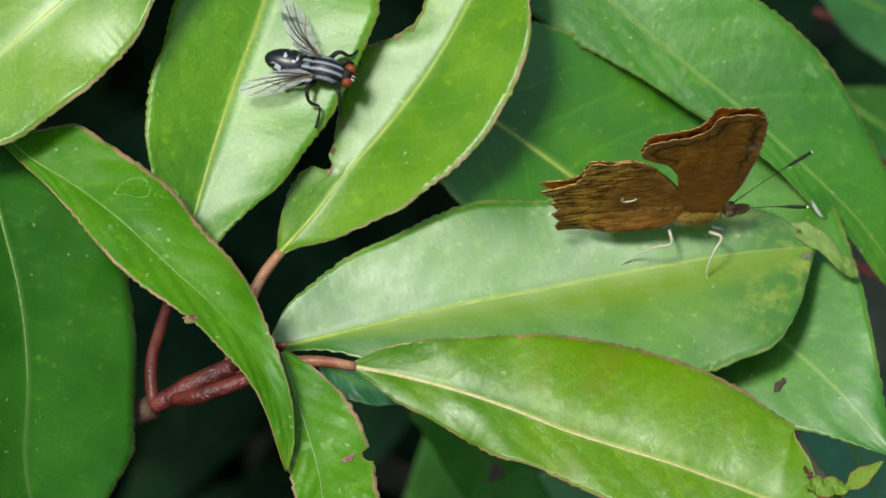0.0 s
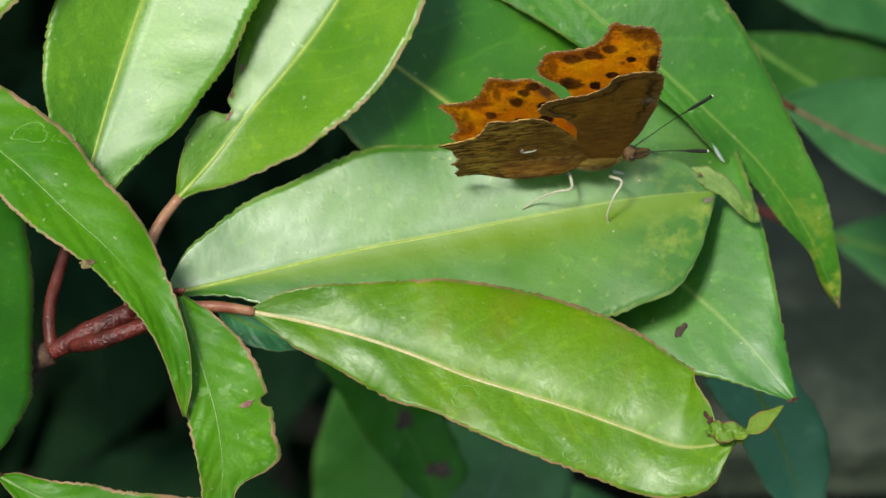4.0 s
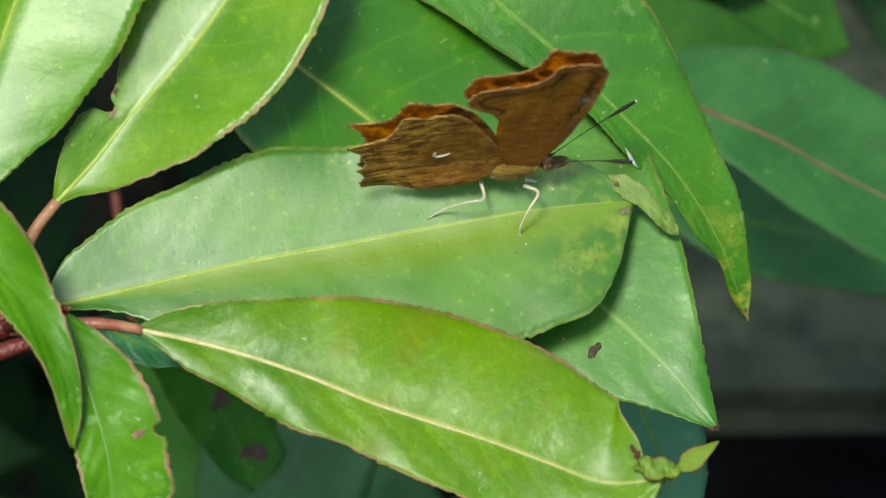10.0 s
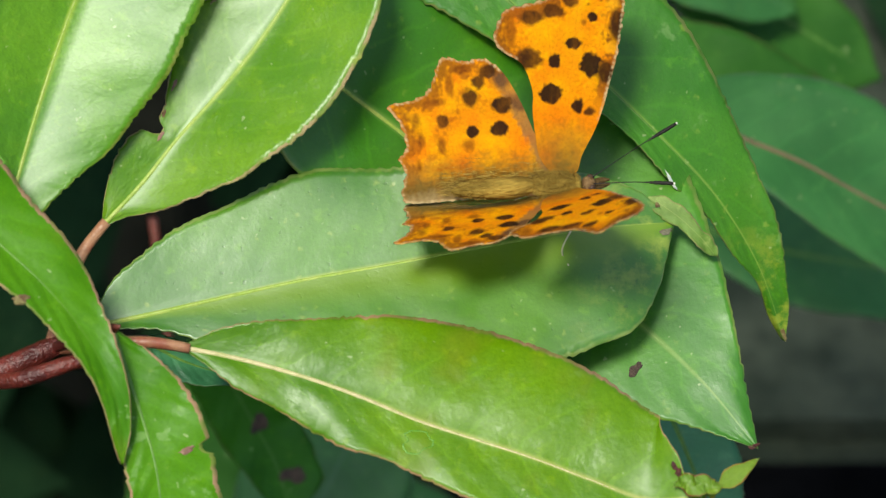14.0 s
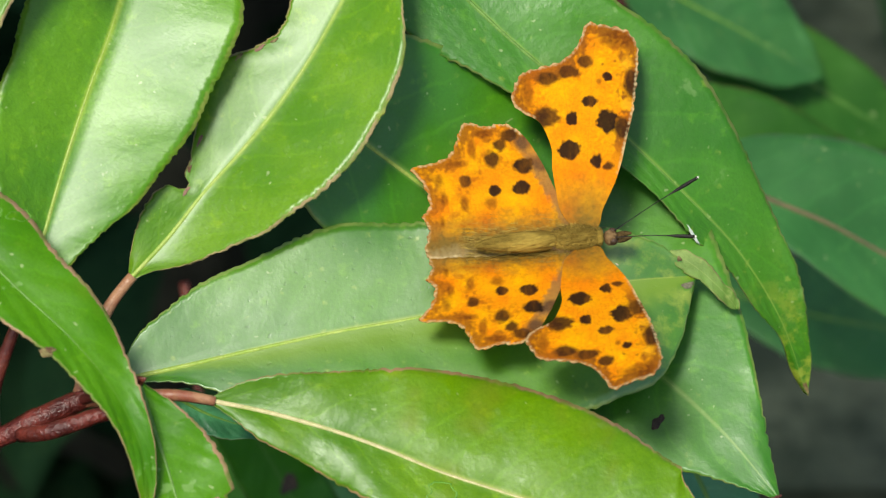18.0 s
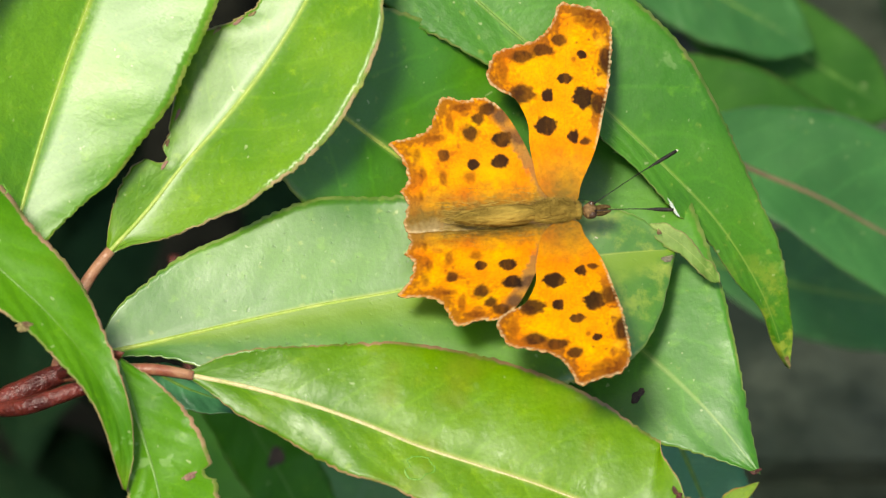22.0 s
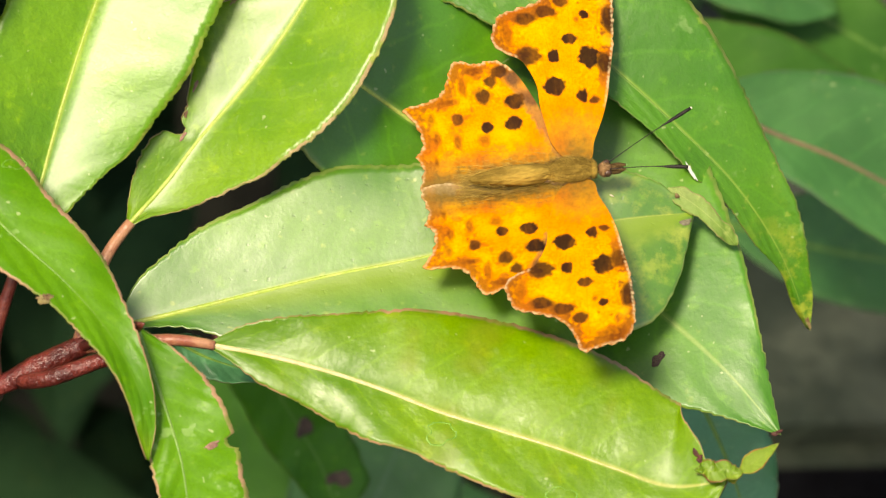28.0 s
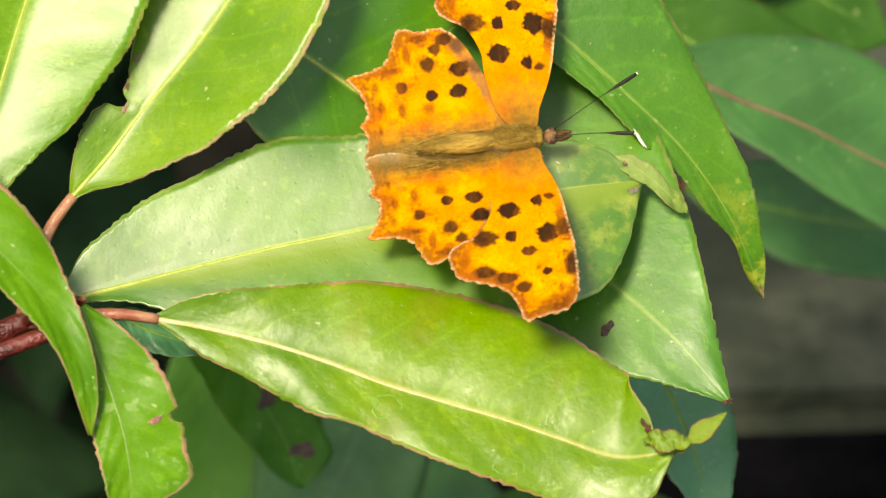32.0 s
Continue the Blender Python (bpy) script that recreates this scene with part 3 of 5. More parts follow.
# curled end of the front blade, and what is left of the tip of the blade below
leaf(shrub, [(38.9, -25.9, 12.0), (40.0, -25.0, 12.9), (40.9, -24.4, 13.3), (42.7, -23.1, 13.8), (44.7, -21.6, 14.0)], (-0.2, 0.3, 0.93), (0.9, 0.35, 1.0, 1.15, 0.9, 0.5, 0.25), (0.9, 0.35, 1.05, 1.2, 0.9, 0.5, 0.25), REDDENED, None, 23,
     wave=0.12, teeth=0.2, detail=60, cross=5, fold=14, label="reddened hooked end of the leaf tip")
leaf(shrub, [(35.4, -24.9, 11.2), (36.4, -24.5, 12.3), (37.5, -24.9, 12.9), (38.6, -24.5, 13.2), (39.6, -25.0, 13.3), (40.6, -24.8, 13.5)], (0.0, 0.3, 0.95), (0.7, 1.1, 1.3, 1.2, 1.1, 0.8, 0.5), (0.5, 0.9, 1.2, 1.3, 1.2, 0.9, 0.5), CRUMPLED, None, 24,
     wave=0.1, pleat=0.32, teeth=0.3, detail=150, cross=8, fold=4, droop=0.5, label="puckered reddish end of the leaf")
leaf(shrub, [(34.9, 7.2, -8.3), (36.6, 6.2, -7.7), (38.4, 4.9, -7.2), (40.2, 3.3, -7.0), (41.6, 1.9, -7.3), (42.9, 0.3, -8.0)], (-0.1, 0.36, 0.93), (1.0, 1.2, 1.3, 1.2, 0.9, 1.0, 0.7), (1.0, 1.4, 1.2, 0.9, 1.2, 0.9, 0.6), BLEACHED, None, 70,
     wave=0.25, teeth=0.5, pleat=0.08, detail=70, cross=5, fold=3, label="bleached remnant of an eaten leaf tip")


# farther blades, out of focus
def far_leaf(spine, upper, lower, material, rib, seed, label, stalk, face=(0, 0.25, 0.97)):
    return leaf(shrub, spine, face, upper, lower, material, rib, seed, stalk=stalk, detail=46, cross=5, label=label, rib_radius=0.5)


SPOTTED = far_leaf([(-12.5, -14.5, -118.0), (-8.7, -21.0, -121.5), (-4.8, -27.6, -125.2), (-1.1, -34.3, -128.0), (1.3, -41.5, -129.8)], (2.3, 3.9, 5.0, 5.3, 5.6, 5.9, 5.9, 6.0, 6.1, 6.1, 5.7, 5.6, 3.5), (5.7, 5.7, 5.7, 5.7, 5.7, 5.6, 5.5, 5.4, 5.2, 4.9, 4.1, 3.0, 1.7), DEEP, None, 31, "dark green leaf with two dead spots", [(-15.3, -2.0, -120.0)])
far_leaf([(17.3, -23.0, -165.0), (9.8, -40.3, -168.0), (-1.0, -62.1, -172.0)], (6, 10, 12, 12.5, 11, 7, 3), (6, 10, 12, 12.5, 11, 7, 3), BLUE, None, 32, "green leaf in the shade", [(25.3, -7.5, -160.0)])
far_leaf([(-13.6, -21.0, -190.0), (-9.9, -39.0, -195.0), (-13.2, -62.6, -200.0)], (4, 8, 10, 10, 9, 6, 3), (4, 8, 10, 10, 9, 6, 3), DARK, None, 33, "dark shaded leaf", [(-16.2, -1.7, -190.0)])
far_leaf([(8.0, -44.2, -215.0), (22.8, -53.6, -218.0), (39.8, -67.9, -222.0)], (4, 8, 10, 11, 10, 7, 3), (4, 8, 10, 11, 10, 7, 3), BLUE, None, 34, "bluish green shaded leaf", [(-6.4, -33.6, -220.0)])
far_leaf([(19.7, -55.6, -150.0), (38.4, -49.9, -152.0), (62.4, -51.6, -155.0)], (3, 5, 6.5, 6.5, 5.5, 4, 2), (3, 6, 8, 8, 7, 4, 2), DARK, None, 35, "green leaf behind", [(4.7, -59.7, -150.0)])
far_leaf([(42.4, -16.7, -60.5), (46.6, -24.7, -61.7), (50.0, -33.1, -63.1), (51.9, -42.0, -64.0)], (1.4, 2.3, 4.8, 5.5, 6.0, 6.4, 6.2, 6.1, 5.7, 5.3, 4.2, 3.1, 1.5), (5.9, 5.8, 5.5, 5.3, 5.3, 5.2, 5.1, 4.8, 4.4, 4.0, 3.1, 2.3, 1.0), TEAL, RIB_GREEN, 36, "hanging blue-green leaf", [(40.6, -2.8, -40.0)])
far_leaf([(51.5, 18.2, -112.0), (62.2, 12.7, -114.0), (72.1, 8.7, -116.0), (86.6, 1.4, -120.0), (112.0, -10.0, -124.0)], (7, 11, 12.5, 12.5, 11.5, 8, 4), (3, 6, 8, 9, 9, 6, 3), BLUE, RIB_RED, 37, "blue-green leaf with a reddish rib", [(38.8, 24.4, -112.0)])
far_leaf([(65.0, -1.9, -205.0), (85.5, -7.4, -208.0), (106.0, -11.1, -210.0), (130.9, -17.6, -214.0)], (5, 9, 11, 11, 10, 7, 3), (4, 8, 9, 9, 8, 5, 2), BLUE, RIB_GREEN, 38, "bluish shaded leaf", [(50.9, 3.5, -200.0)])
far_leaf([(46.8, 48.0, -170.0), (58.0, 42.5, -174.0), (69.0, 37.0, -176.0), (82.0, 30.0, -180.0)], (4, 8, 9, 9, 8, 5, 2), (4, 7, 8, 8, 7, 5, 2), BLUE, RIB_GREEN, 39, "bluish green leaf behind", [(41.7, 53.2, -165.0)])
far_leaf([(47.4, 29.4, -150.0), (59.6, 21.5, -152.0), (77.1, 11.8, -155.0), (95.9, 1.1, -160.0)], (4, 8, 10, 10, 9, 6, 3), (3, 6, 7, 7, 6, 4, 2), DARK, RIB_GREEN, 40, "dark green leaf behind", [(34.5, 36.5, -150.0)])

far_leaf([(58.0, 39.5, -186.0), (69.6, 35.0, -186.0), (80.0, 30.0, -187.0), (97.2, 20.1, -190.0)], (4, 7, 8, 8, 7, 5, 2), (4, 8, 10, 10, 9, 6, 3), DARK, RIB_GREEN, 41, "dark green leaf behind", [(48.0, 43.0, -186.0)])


# spots and flakes that lie on a blade
def mark(name, blade, place, long, wide, material, turn=0.0, ring=False, seed=0, label=""):
    """A thin patch that follows the blade's upper side; ring leaves its middle open."""
    top, _ = GRIDS[blade.name]
    points = top.reshape(-1, 3)
    rng = np.random.RandomState(seed)
    count = 30
    a = np.linspace(0, 2 * np.pi, count, endpoint=False)
    r = 1 + 0.2 * np.sin(2 * a + 3 * seed) + 0.14 * np.sin(3 * a + seed) + 0.08 * np.sin(5 * a + 2 * seed) + 0.05 * rng.randn(count)
    ct, st = math.cos(radians(turn)), math.sin(radians(turn))
    x, y = long * np.cos(a) * r, wide * np.sin(a) * r
    flat = np.stack([x * ct - y * st, x * st + y * ct], 1)
    low, high = (0.03, 0.06) if ring else (0.07, 0.12)
    layers = ((1.0, low), (0.97, high), (0.91, high), (0.88, low)) if ring else ((1.0, low), (0.9, high), (0.45, high), (0.03, high))
    verts = []
    for k, lift in layers:
        for p in flat:
            q = np.array(place[:2]) + k * p
            gap = np.hypot(points[:, 0] - q[0], points[:, 1] - q[1])
            near = np.argpartition(gap, 4)[:4]
            share = 1 / (gap[near] + 0.02)
            verts.append((q[0], q[1], float((points[near, 2] * share).sum() / share.sum()) + lift))
    faces = [(k * count + n, k * count + (n + 1) % count, (k + 1) * count + (n + 1) % count, (k + 1) * count + n) for k in range(3) for n in range(count)]
    return child(name, mesh_of(name, np.array(verts) / 1000, faces, material), blade, label)


mark("dead_spot", BEHIND, (33.2, -12.9, -13.0), 1.0, 0.55, SCAR, 60, seed=3, label="small dark brown dead spot")
mark("dead_spot", SPOTTED, (-3.5, -28.4, -125.0), 1.5, 1.1, SCAR, 30, seed=4)
mark("dead_spot", SPOTTED, (1.5, -36.0, -128.0), 1.6, 1.3, SCAR, 10, seed=5)
mark("brown_mark", LONG, (-38.6, -3.7, 12.0), 1.0, 0.5, CRUMB, 0, seed=6, label="brown scar on the edge")
mark("brown_mark", BELOW, (36.9, 3.2, -8.0), 0.7, 0.42, SCAR_PALE, 20, seed=7, label="greyish dead patch at the leaf's tip")
mark("brown_mark", BELOW, (35.9, 6.3, -8.0), 0.35, 0.25, CRUMB, -20, seed=14)
mark("dried_drop", FRONT, (6.5, -20.3, 7.0), 2.0, 1.1, FLAKE_GREEN, 0, True, 8, "pale dried ring")
mark("brown_mark", FRONT, (35.6, -22.9, 10.0), 0.55, 0.3, CRUMB_RED, -50, seed=51, label="shrivelled dark red crease")
mark("brown_mark", FRONT, (36.0, -23.5, 11.0), 0.6, 0.25, CRUMB_RED, 60, seed=52)
mark("dried_drop", FRONT, (20.1, -27.4, 8.0), 1.6, 1.0, FLAKE_GREEN, 0, True, 9)
mark("dried_drop", LONG, (-45.8, 12.2, 18.0), 2.6, 1.0, FLAKE_GREEN, 0, True, 10, "pale dried ring")
mark("dried_drop", LONG, (-41.7, 11.5, 18.0), 1.2, 0.7, FLAKE_GREEN, 0, True, 11)
mark("brown_mark", TORN, (-19.9, -20.9, 10.0), 1.0, 0.32, PINK, 20, seed=31, label="reddish scar at the tear")
mark("brown_mark", BEHIND, (46.7, -21.6, -2.0), 0.6, 0.3, CRUMB_RED, 20, seed=32, label="withered red tip")
mark("brown_mark", LARGE, (53.9, -9.9, -25.0), 1.0, 0.22, CRUMB, -68, seed=33, label="withered brown tip")
mark("pale_flake", LARGE, (38.5, 8.95, -16.7), 1.5, 0.17, FLAKE, -58, seed=12, label="white splinter on the leaf")
mark("brown_mark", EATEN, (-22.4, 14.2, -4.0), 0.6, 0.22, PINK, 50, seed=40, label="withered brown bite edge")
mark("brown_mark", EATEN, (-22.0, 16.8, -4.0), 0.5, 0.2, CRUMB, 80, seed=41)
mark("brown_mark", EATEN, (-20.8, 20.1, -4.0), 0.7, 0.2, PINK, 60, seed=42)
mark("brown_mark", EATEN, (-16.2, 29.9, -4.0), 0.6, 0.2, CRUMB, 50, seed=43)
mark("brown_mark", EATEN, (-13.8, 30.9, -4.0), 0.7, 0.22, PINK, 30, seed=44)
mark("brown_mark", EATEN, (-12.1, 31.8, -4.0), 0.5, 0.2, CRUMB, 40, seed=45)


def on_blade(blade, place, above=0.0):
    """The point of a blade's upper side over a place of the plan, raised towards the light."""
    top, _ = GRIDS[blade.name]
    gap = np.hypot(top[..., 0] - place[0], top[..., 1] - place[1])
    i, j = np.unravel_index(np.argmin(gap), gap.shape)
    return (place[0], place[1], float(top[i, j, 2]) + above)


# ---- the butterfly ----
def wing_material(name, underside):
    n = Nodes(name)
    paint = n.tree.nodes.new("ShaderNodeVertexColor")
    paint.layer_name = "pattern"
    scales, streak = n.noise(2600, 3, 0.7), n.noise(520, 4, 0.6, stretch=(0.25, 1.0, 1.0) if underside else (1.0, 0.3, 1.0))
    color = paint.outputs[0]
    if underside:
        # fine broken bars that run to the rear, gold and dark, strongest on the hindwing's outer part
        bars = n.noise(2300, 4, 0.7, stretch=(0.20, 1.0, 1.0))
        short = n.noise(3600, 3, 0.7, stretch=(0.35, 1.0, 1.0))
        gold = n.math("MULTIPLY", paint.outputs[1], n.ramp(bars, 0.50, 0.40))
        color = n.mix(n.math("MULTIPLY", gold, 0.75), color, (0.72, 0.44, 0.09))
        dark = n.math("MULTIPLY", n.ramp(bars, 0.51, 0.60), n.ramp(paint.outputs[1], 0.0, 0.7, 0.07, 0.85))
        color = n.mix(dark, color, (0.060, 0.024, 0.009))
        color = n.mix(n.math("MULTIPLY", n.ramp(short, 0.56, 0.68), 0.25), color, (0.055, 0.024, 0.009))
    else:
        color = n.mix(n.math("MULTIPLY", n.ramp(streak, 0.45, 0.75), 0.20), color, (0.62, 0.20, 0.008))
    dim = n.tree.nodes.new("ShaderNodeMix")
    dim.data_type, dim.blend_type = "RGBA", "MULTIPLY"
    dim.inputs[0].default_value = 0.5
    n.put(dim.inputs[6], color)
    n.put(dim.inputs[7], n.mix(n.ramp(scales, 0.3, 0.6), (0.62, 0.58, 0.55), (1.0, 1.0, 1.0)))
    normal = n.bump(scales if underside else n.math("ADD", scales, streak), 0.5, 0.00012)
    n.done(dim.outputs[2], 0.7, normal, 0.06)
    n.let_through(dim.outputs[2], 0.12)
    return n.mat


WING_TOP, WING_UNDER = wing_material("wing_upperside", False), wing_material("wing_underside", True)
FUR = plain_material("brown_fur", (0.17, 0.108, 0.020), (0.45, 0.30, 0.060), 420, 0.85, 0.9, 0.08, stretch=(0.3, 1, 1), sheen=0.0, depth=0.0005)
FUR_GOLD = plain_material("golden_fur", (0.22, 0.14, 0.026), (0.44, 0.30, 0.07), 600, 0.8, 0.6, 0.1, stretch=(0.3, 1, 1), depth=0.0004)
FUR_BELLY = plain_material("belly_fur", (0.14, 0.075, 0.032), (0.36, 0.22, 0.10), 700, 0.85, 0.8, 0.08, depth=0.0004)
FUR_DARK = plain_material("dark_fur", (0.07, 0.04, 0.015), (0.13, 0.08, 0.03), 900, 0.85, 0.9, 0.08, depth=0.0005)
LEG = plain_material("cream_leg", (0.55, 0.48, 0.33), (0.66, 0.60, 0.45), 1500, 0.5)
BLACK = plain_material("black_horn", (0.010, 0.008, 0.007), (0.024, 0.018, 0.014), 1200, 0.5, specular=0.2)
PALE_MARK = plain_material("pale_mark", (0.45, 0.42, 0.32), (0.55, 0.5, 0.4), 1500, 0.6)
CREAM = plain_material("cream_tip", (0.75, 0.70, 0.55), (0.85, 0.8, 0.66), 1500, 0.5)
EYE = plain_material("brown_eye", (0.05, 0.025, 0.015), (0.08, 0.04, 0.02), 1500, 0.25)

ORANGE, RUST, INK, BARKY, PALE, TAN = (0.76, 0.268, 0.002), (0.105, 0.024, 0.003), (0.013, 0.006, 0.004), (0.145, 0.095, 0.020), (0.62, 0.46, 0.24), (0.40, 0.29, 0.14)

UMBER, SMOKE, BUTTER = (0.034, 0.012, 0.004), (0.10, 0.050, 0.024), (0.86, 0.38, 0.012)
FORE_EDGE = ((-0.6, 0.2), (1.8, 0.8), (2.6, 2.9), (4.1, 5.7), (5.2, 8.3), (6.0, 11.0), (7.0, 14.3), (7.7, 17.6), (8.2, 20.9), (8.2, 23.1), (7.5, 24.5), (6.3, 25.2), (3.6, 26.0), (2.4, 26.1),
             (1.7, 24.4), (0.7, 22.8), (-1.0, 21.6), (-3.4, 21.1), (-5.5, 20.6), (-6.4, 19.4), (-7.0, 17.8), (-6.8, 16.6), (-5.6, 15.4), (-4.1, 14.4), (-3.3, 12.8), (-2.8, 10.7), (-2.9, 8.4), (-2.7, 5.6), (-2.3, 3.0))
HIND_EDGE = ((0.2, 0.0), (-1.0, 2.4), (-2.3, 5.0), (-3.3, 8.0), (-4.1, 10.1), (-5.2, 12.4), (-6.5, 14.0), (-7.9, 14.8), (-9.9, 14.6), (-11.8, 15.3), (-12.9, 14.8), (-13.5, 13.2), (-14.6, 11.4),
             (-16.3, 10.7), (-19.0, 10.4), (-18.9, 9.6), (-17.9, 8.1), (-17.5, 6.4), (-17.5, 5.0), (-18.4, 4.0), (-17.8, 2.3), (-18.4, -0.1), (-17.8, -1.2), (-14.0, -1.4), (-9.0, -1.5), (-5.0, -1.3))
FORE_SPOTS = ((6.8, 20.6, 0.8, 0.9, BUTTER), (6.5, 15.5, 0.9, 0.8, BUTTER), (5.9, 9.9, 0.5, 0.5, PALE), (6.2, 23.8, 2.5, 1.4, RUST), (-5.1, 18.0, 0.75, 1.8, RUST), (7.3, 18.2, 0.9, 1.7, UMBER),
              (-2.6, 19.6, 1.4, 0.8, UMBER), (0.0, 20.2, 1.3, 0.81, UMBER), (1.9, 21.3, 0.83, 0.81, UMBER), (-3.1, 14.8, 1.4, 1.2, UMBER), (5.6, 12.7, 0.98, 1.3, UMBER), (4.0, 13.7, 1.1, 1.3, INK),
              (2.1, 16.3, 0.83, 0.68, INK), (-0.1, 14.4, 0.68, 0.8, INK), (-0.7, 10.6, 1.2, 1.1, INK), (2.3, 8.9, 0.71, 0.76, INK), (3.7, 8.1, 0.64, 0.56, UMBER), (4.4, 19.2, 0.49, 0.56, INK),
              (3.4, 18.7, 0.34, 0.36, RUST), (4.0, 20.8, 0.23, 0.24, RUST), (5.5, 21.1, 0.19, 0.2, RUST))
HIND_SPOTS = ((-8.5, 12.0, 0.75, 0.82, UMBER), (-7.3, 13.2, 1.1, 0.73, UMBER), (-5.7, 12.0, 1.3, 1.1, SMOKE), (-4.1, 9.3, 1.3, 1.1, SMOKE), (-6.0, 9.2, 1.1, 0.89, INK), (-6.5, 6.5, 0.97, 0.81, INK),
              (-9.7, 6.4, 0.71, 0.65, INK), (-10.2, 4.9, 0.75, 0.81, RUST), (-9.6, 10.3, 0.75, 1.1, UMBER), (-13.0, 7.9, 0.71, 0.77, UMBER), (-13.4, 5.1, 0.56, 1.0, RUST), (-13.5, 10.2, 1.2, 0.53, RUST),
              (-11.8, 12.0, 0.56, 1.5, RUST), (-16.0, 8.4, 0.49, 0.73, RUST), (-15.6, 5.9, 0.49, 0.89, RUST), (-16.1, 3.1, 0.37, 0.81, RUST), (-10.3, 13.7, 1.1, 0.57, RUST))


def wing(parent, name, edge, spots, centre, mirror, seed, trunk):
    """A wing in two skins: x to the head, y outwards from the body, z up; mirror -1 for the right side."""
    rng = np.random.RandomState(seed)
    ring = curve_points([(a, b, 0) for a, b in (*edge, edge[0])], 321)[:-1, :2]
    mid = np.array(centre)
    steps = np.linspace(0.002, 1, 96) ** 0.85
    count = len(ring)
    # the sheet is spun round a point that sees all of its edge
    spin = mid if name == "hindwing" else np.array((1.0, 13.5))
    away = ring - spin
    free = ((ring[:, 0] < -5.8) if name == "hindwing" else (ring[:, 1] > 14.6)).astype(float)
    ragged = unit(away) * (free * (0.06 * rng.randn(count) + 0.10 * np.sin(np.arange(count) * 0.9)))[:, None]
    flat = spin + steps[:, None, None] * away[None] + (steps**10)[:, None, None] * ragged[None]
    a, b = flat[..., 0], flat[..., 1]
    # distance to the outer edge, for the border
    if name == "hindwing":
        outer = ring[(ring[:, 0] < -5.8) & (np.hypot(*(ring - mid).T) > 6)]
    else:
        outer = ring[(ring[:, 1] > 14.6) | ((ring[:, 0] > 3) & (ring[:, 1] > 7))]
    rim = np.min(np.hypot(a[..., None] - outer[None, None, ::3, 0], b[..., None] - outer[None, None, ::3, 1]), -1)
    rough = np.array([[noise.noise((x * 0.9 + seed, y * 0.9, 3.0)) for x, y in zip(ra, rb)] for ra, rb in zip(a, b)])
    crisp = np.array([[noise.noise((x * 2.3 + seed, y * 2.3, 5.0)) for x, y in zip(ra, rb)] for ra, rb in zip(a, b)])
    wide = np.array([[noise.noise((x * 0.32 + seed, y * 0.32, 9.0)) for x, y in zip(ra, rb)] for ra, rb in zip(a, b)])
    color = np.empty((*a.shape, 3))
    color[:] = ORANGE
    color += (0.9 * wide + 0.35 * rough)[..., None] * np.array((0.05, 0.13, 0.001))

    def lay(amount, paint):
        nonlocal color
        amount = np.clip(amount, 0, 1)[..., None]
        color = color * (1 - amount) + np.array(paint) * amount

    far = np.hypot(a - mid[0], b - mid[1])
    cells = np.abs(np.sin(np.arctan2(b - mid[1], a - mid[0]) * 8.2))
    border = np.clip((1.2 + 0.9 * cells + 1.2 * rough + 0.9 * crisp - rim) / 0.8, 0, 1) * np.clip((far - 7) / 3, 0, 1)
    lay(border * (0.7 if name == "hindwing" else 0.85), (0.24, 0.066, 0.007))
    lay(np.clip((0.9 + 2.2 * crisp + 1.5 * wide - np.abs(rim - 1.0)) / 0.9, 0, 1) * np.clip((far - 9) / 3, 0, 1) * 0.3, (0.055, 0.018, 0.006))
    lay(np.clip(1 - np.abs(rim - 3.0 - 0.6 * rough) / 1.3, 0, 1) * np.clip(0.35 + 1.9 * crisp + wide, 0, 1) * np.clip((far - 6) / 3, 0, 1) * 0.55, (0.93, 0.42, 0.006))
    # veins fan out from the root
    fan = np.arctan2(b - mid[1], a - mid[0])
    lay(np.clip(1 - np.abs(((fan * 5.2) % 1) - 0.5) / 0.035, 0, 1) * np.clip((far - 4) / 3, 0, 1) * 0.28, (0.42, 0.12, 0.006))
    root = np.clip(1.3 - (b - trunk + 0.9 * rough + 0.9 * crisp) / 3.6, 0, 1) if name == "hindwing" else np.clip(0.98 - (far + 1.2 * crisp + 0.9 * rough) / 7.0, 0, 1)
    if name == "forewing":
        lay(np.clip(1 - np.abs(far - 6.5 - rough) / 4.0, 0, 1) * 0.55, (0.80, 0.20, 0.002))
    lay(root * 0.95, BARKY)
    if name == "hindwing":
        lay(np.clip((0.9 + 0.5 * rough + 0.4 * crisp - b + trunk + 0.05 * (a + 12)) / 1.1, 0, 1) * np.clip((-4.0 - a) / 4, 0, 1) * 0.5, TAN)
    if name == "hindwing":
        lay(np.clip(1 - np.abs(rim - 4.2 - 1.2 * rough) / 1.3, 0, 1) * np.clip((far - 6) / 3, 0, 1) * np.clip(0.55 + 1.6 * crisp + 0.4 * (cells - 0.5), 0, 1) * 0.75, (0.30, 0.070, 0.006))
        # smoky band along the front edge, under the forewing
        lay(np.clip((1.5 + 0.5 * crisp - np.abs(a + 0.3 + 0.42 * b)) / 0.7, 0, 1) * np.clip((12.5 - b) / 2, 0, 1) * 0.75, (0.19, 0.105, 0.045))
    for x, y, ra, rb, paint in spots:
        d = np.hypot((a - x) / ra, (b - y) / rb) / 1.22 + 0.28 * rough + 0.18 * crisp
        lay(np.clip((1.0 - d) / (0.22 if paint is INK else 0.34 if paint is UMBER else 0.55), 0, 1) * (0.97 if paint is INK else 0.92 if paint in (UMBER, SMOKE) else 0.66), paint)
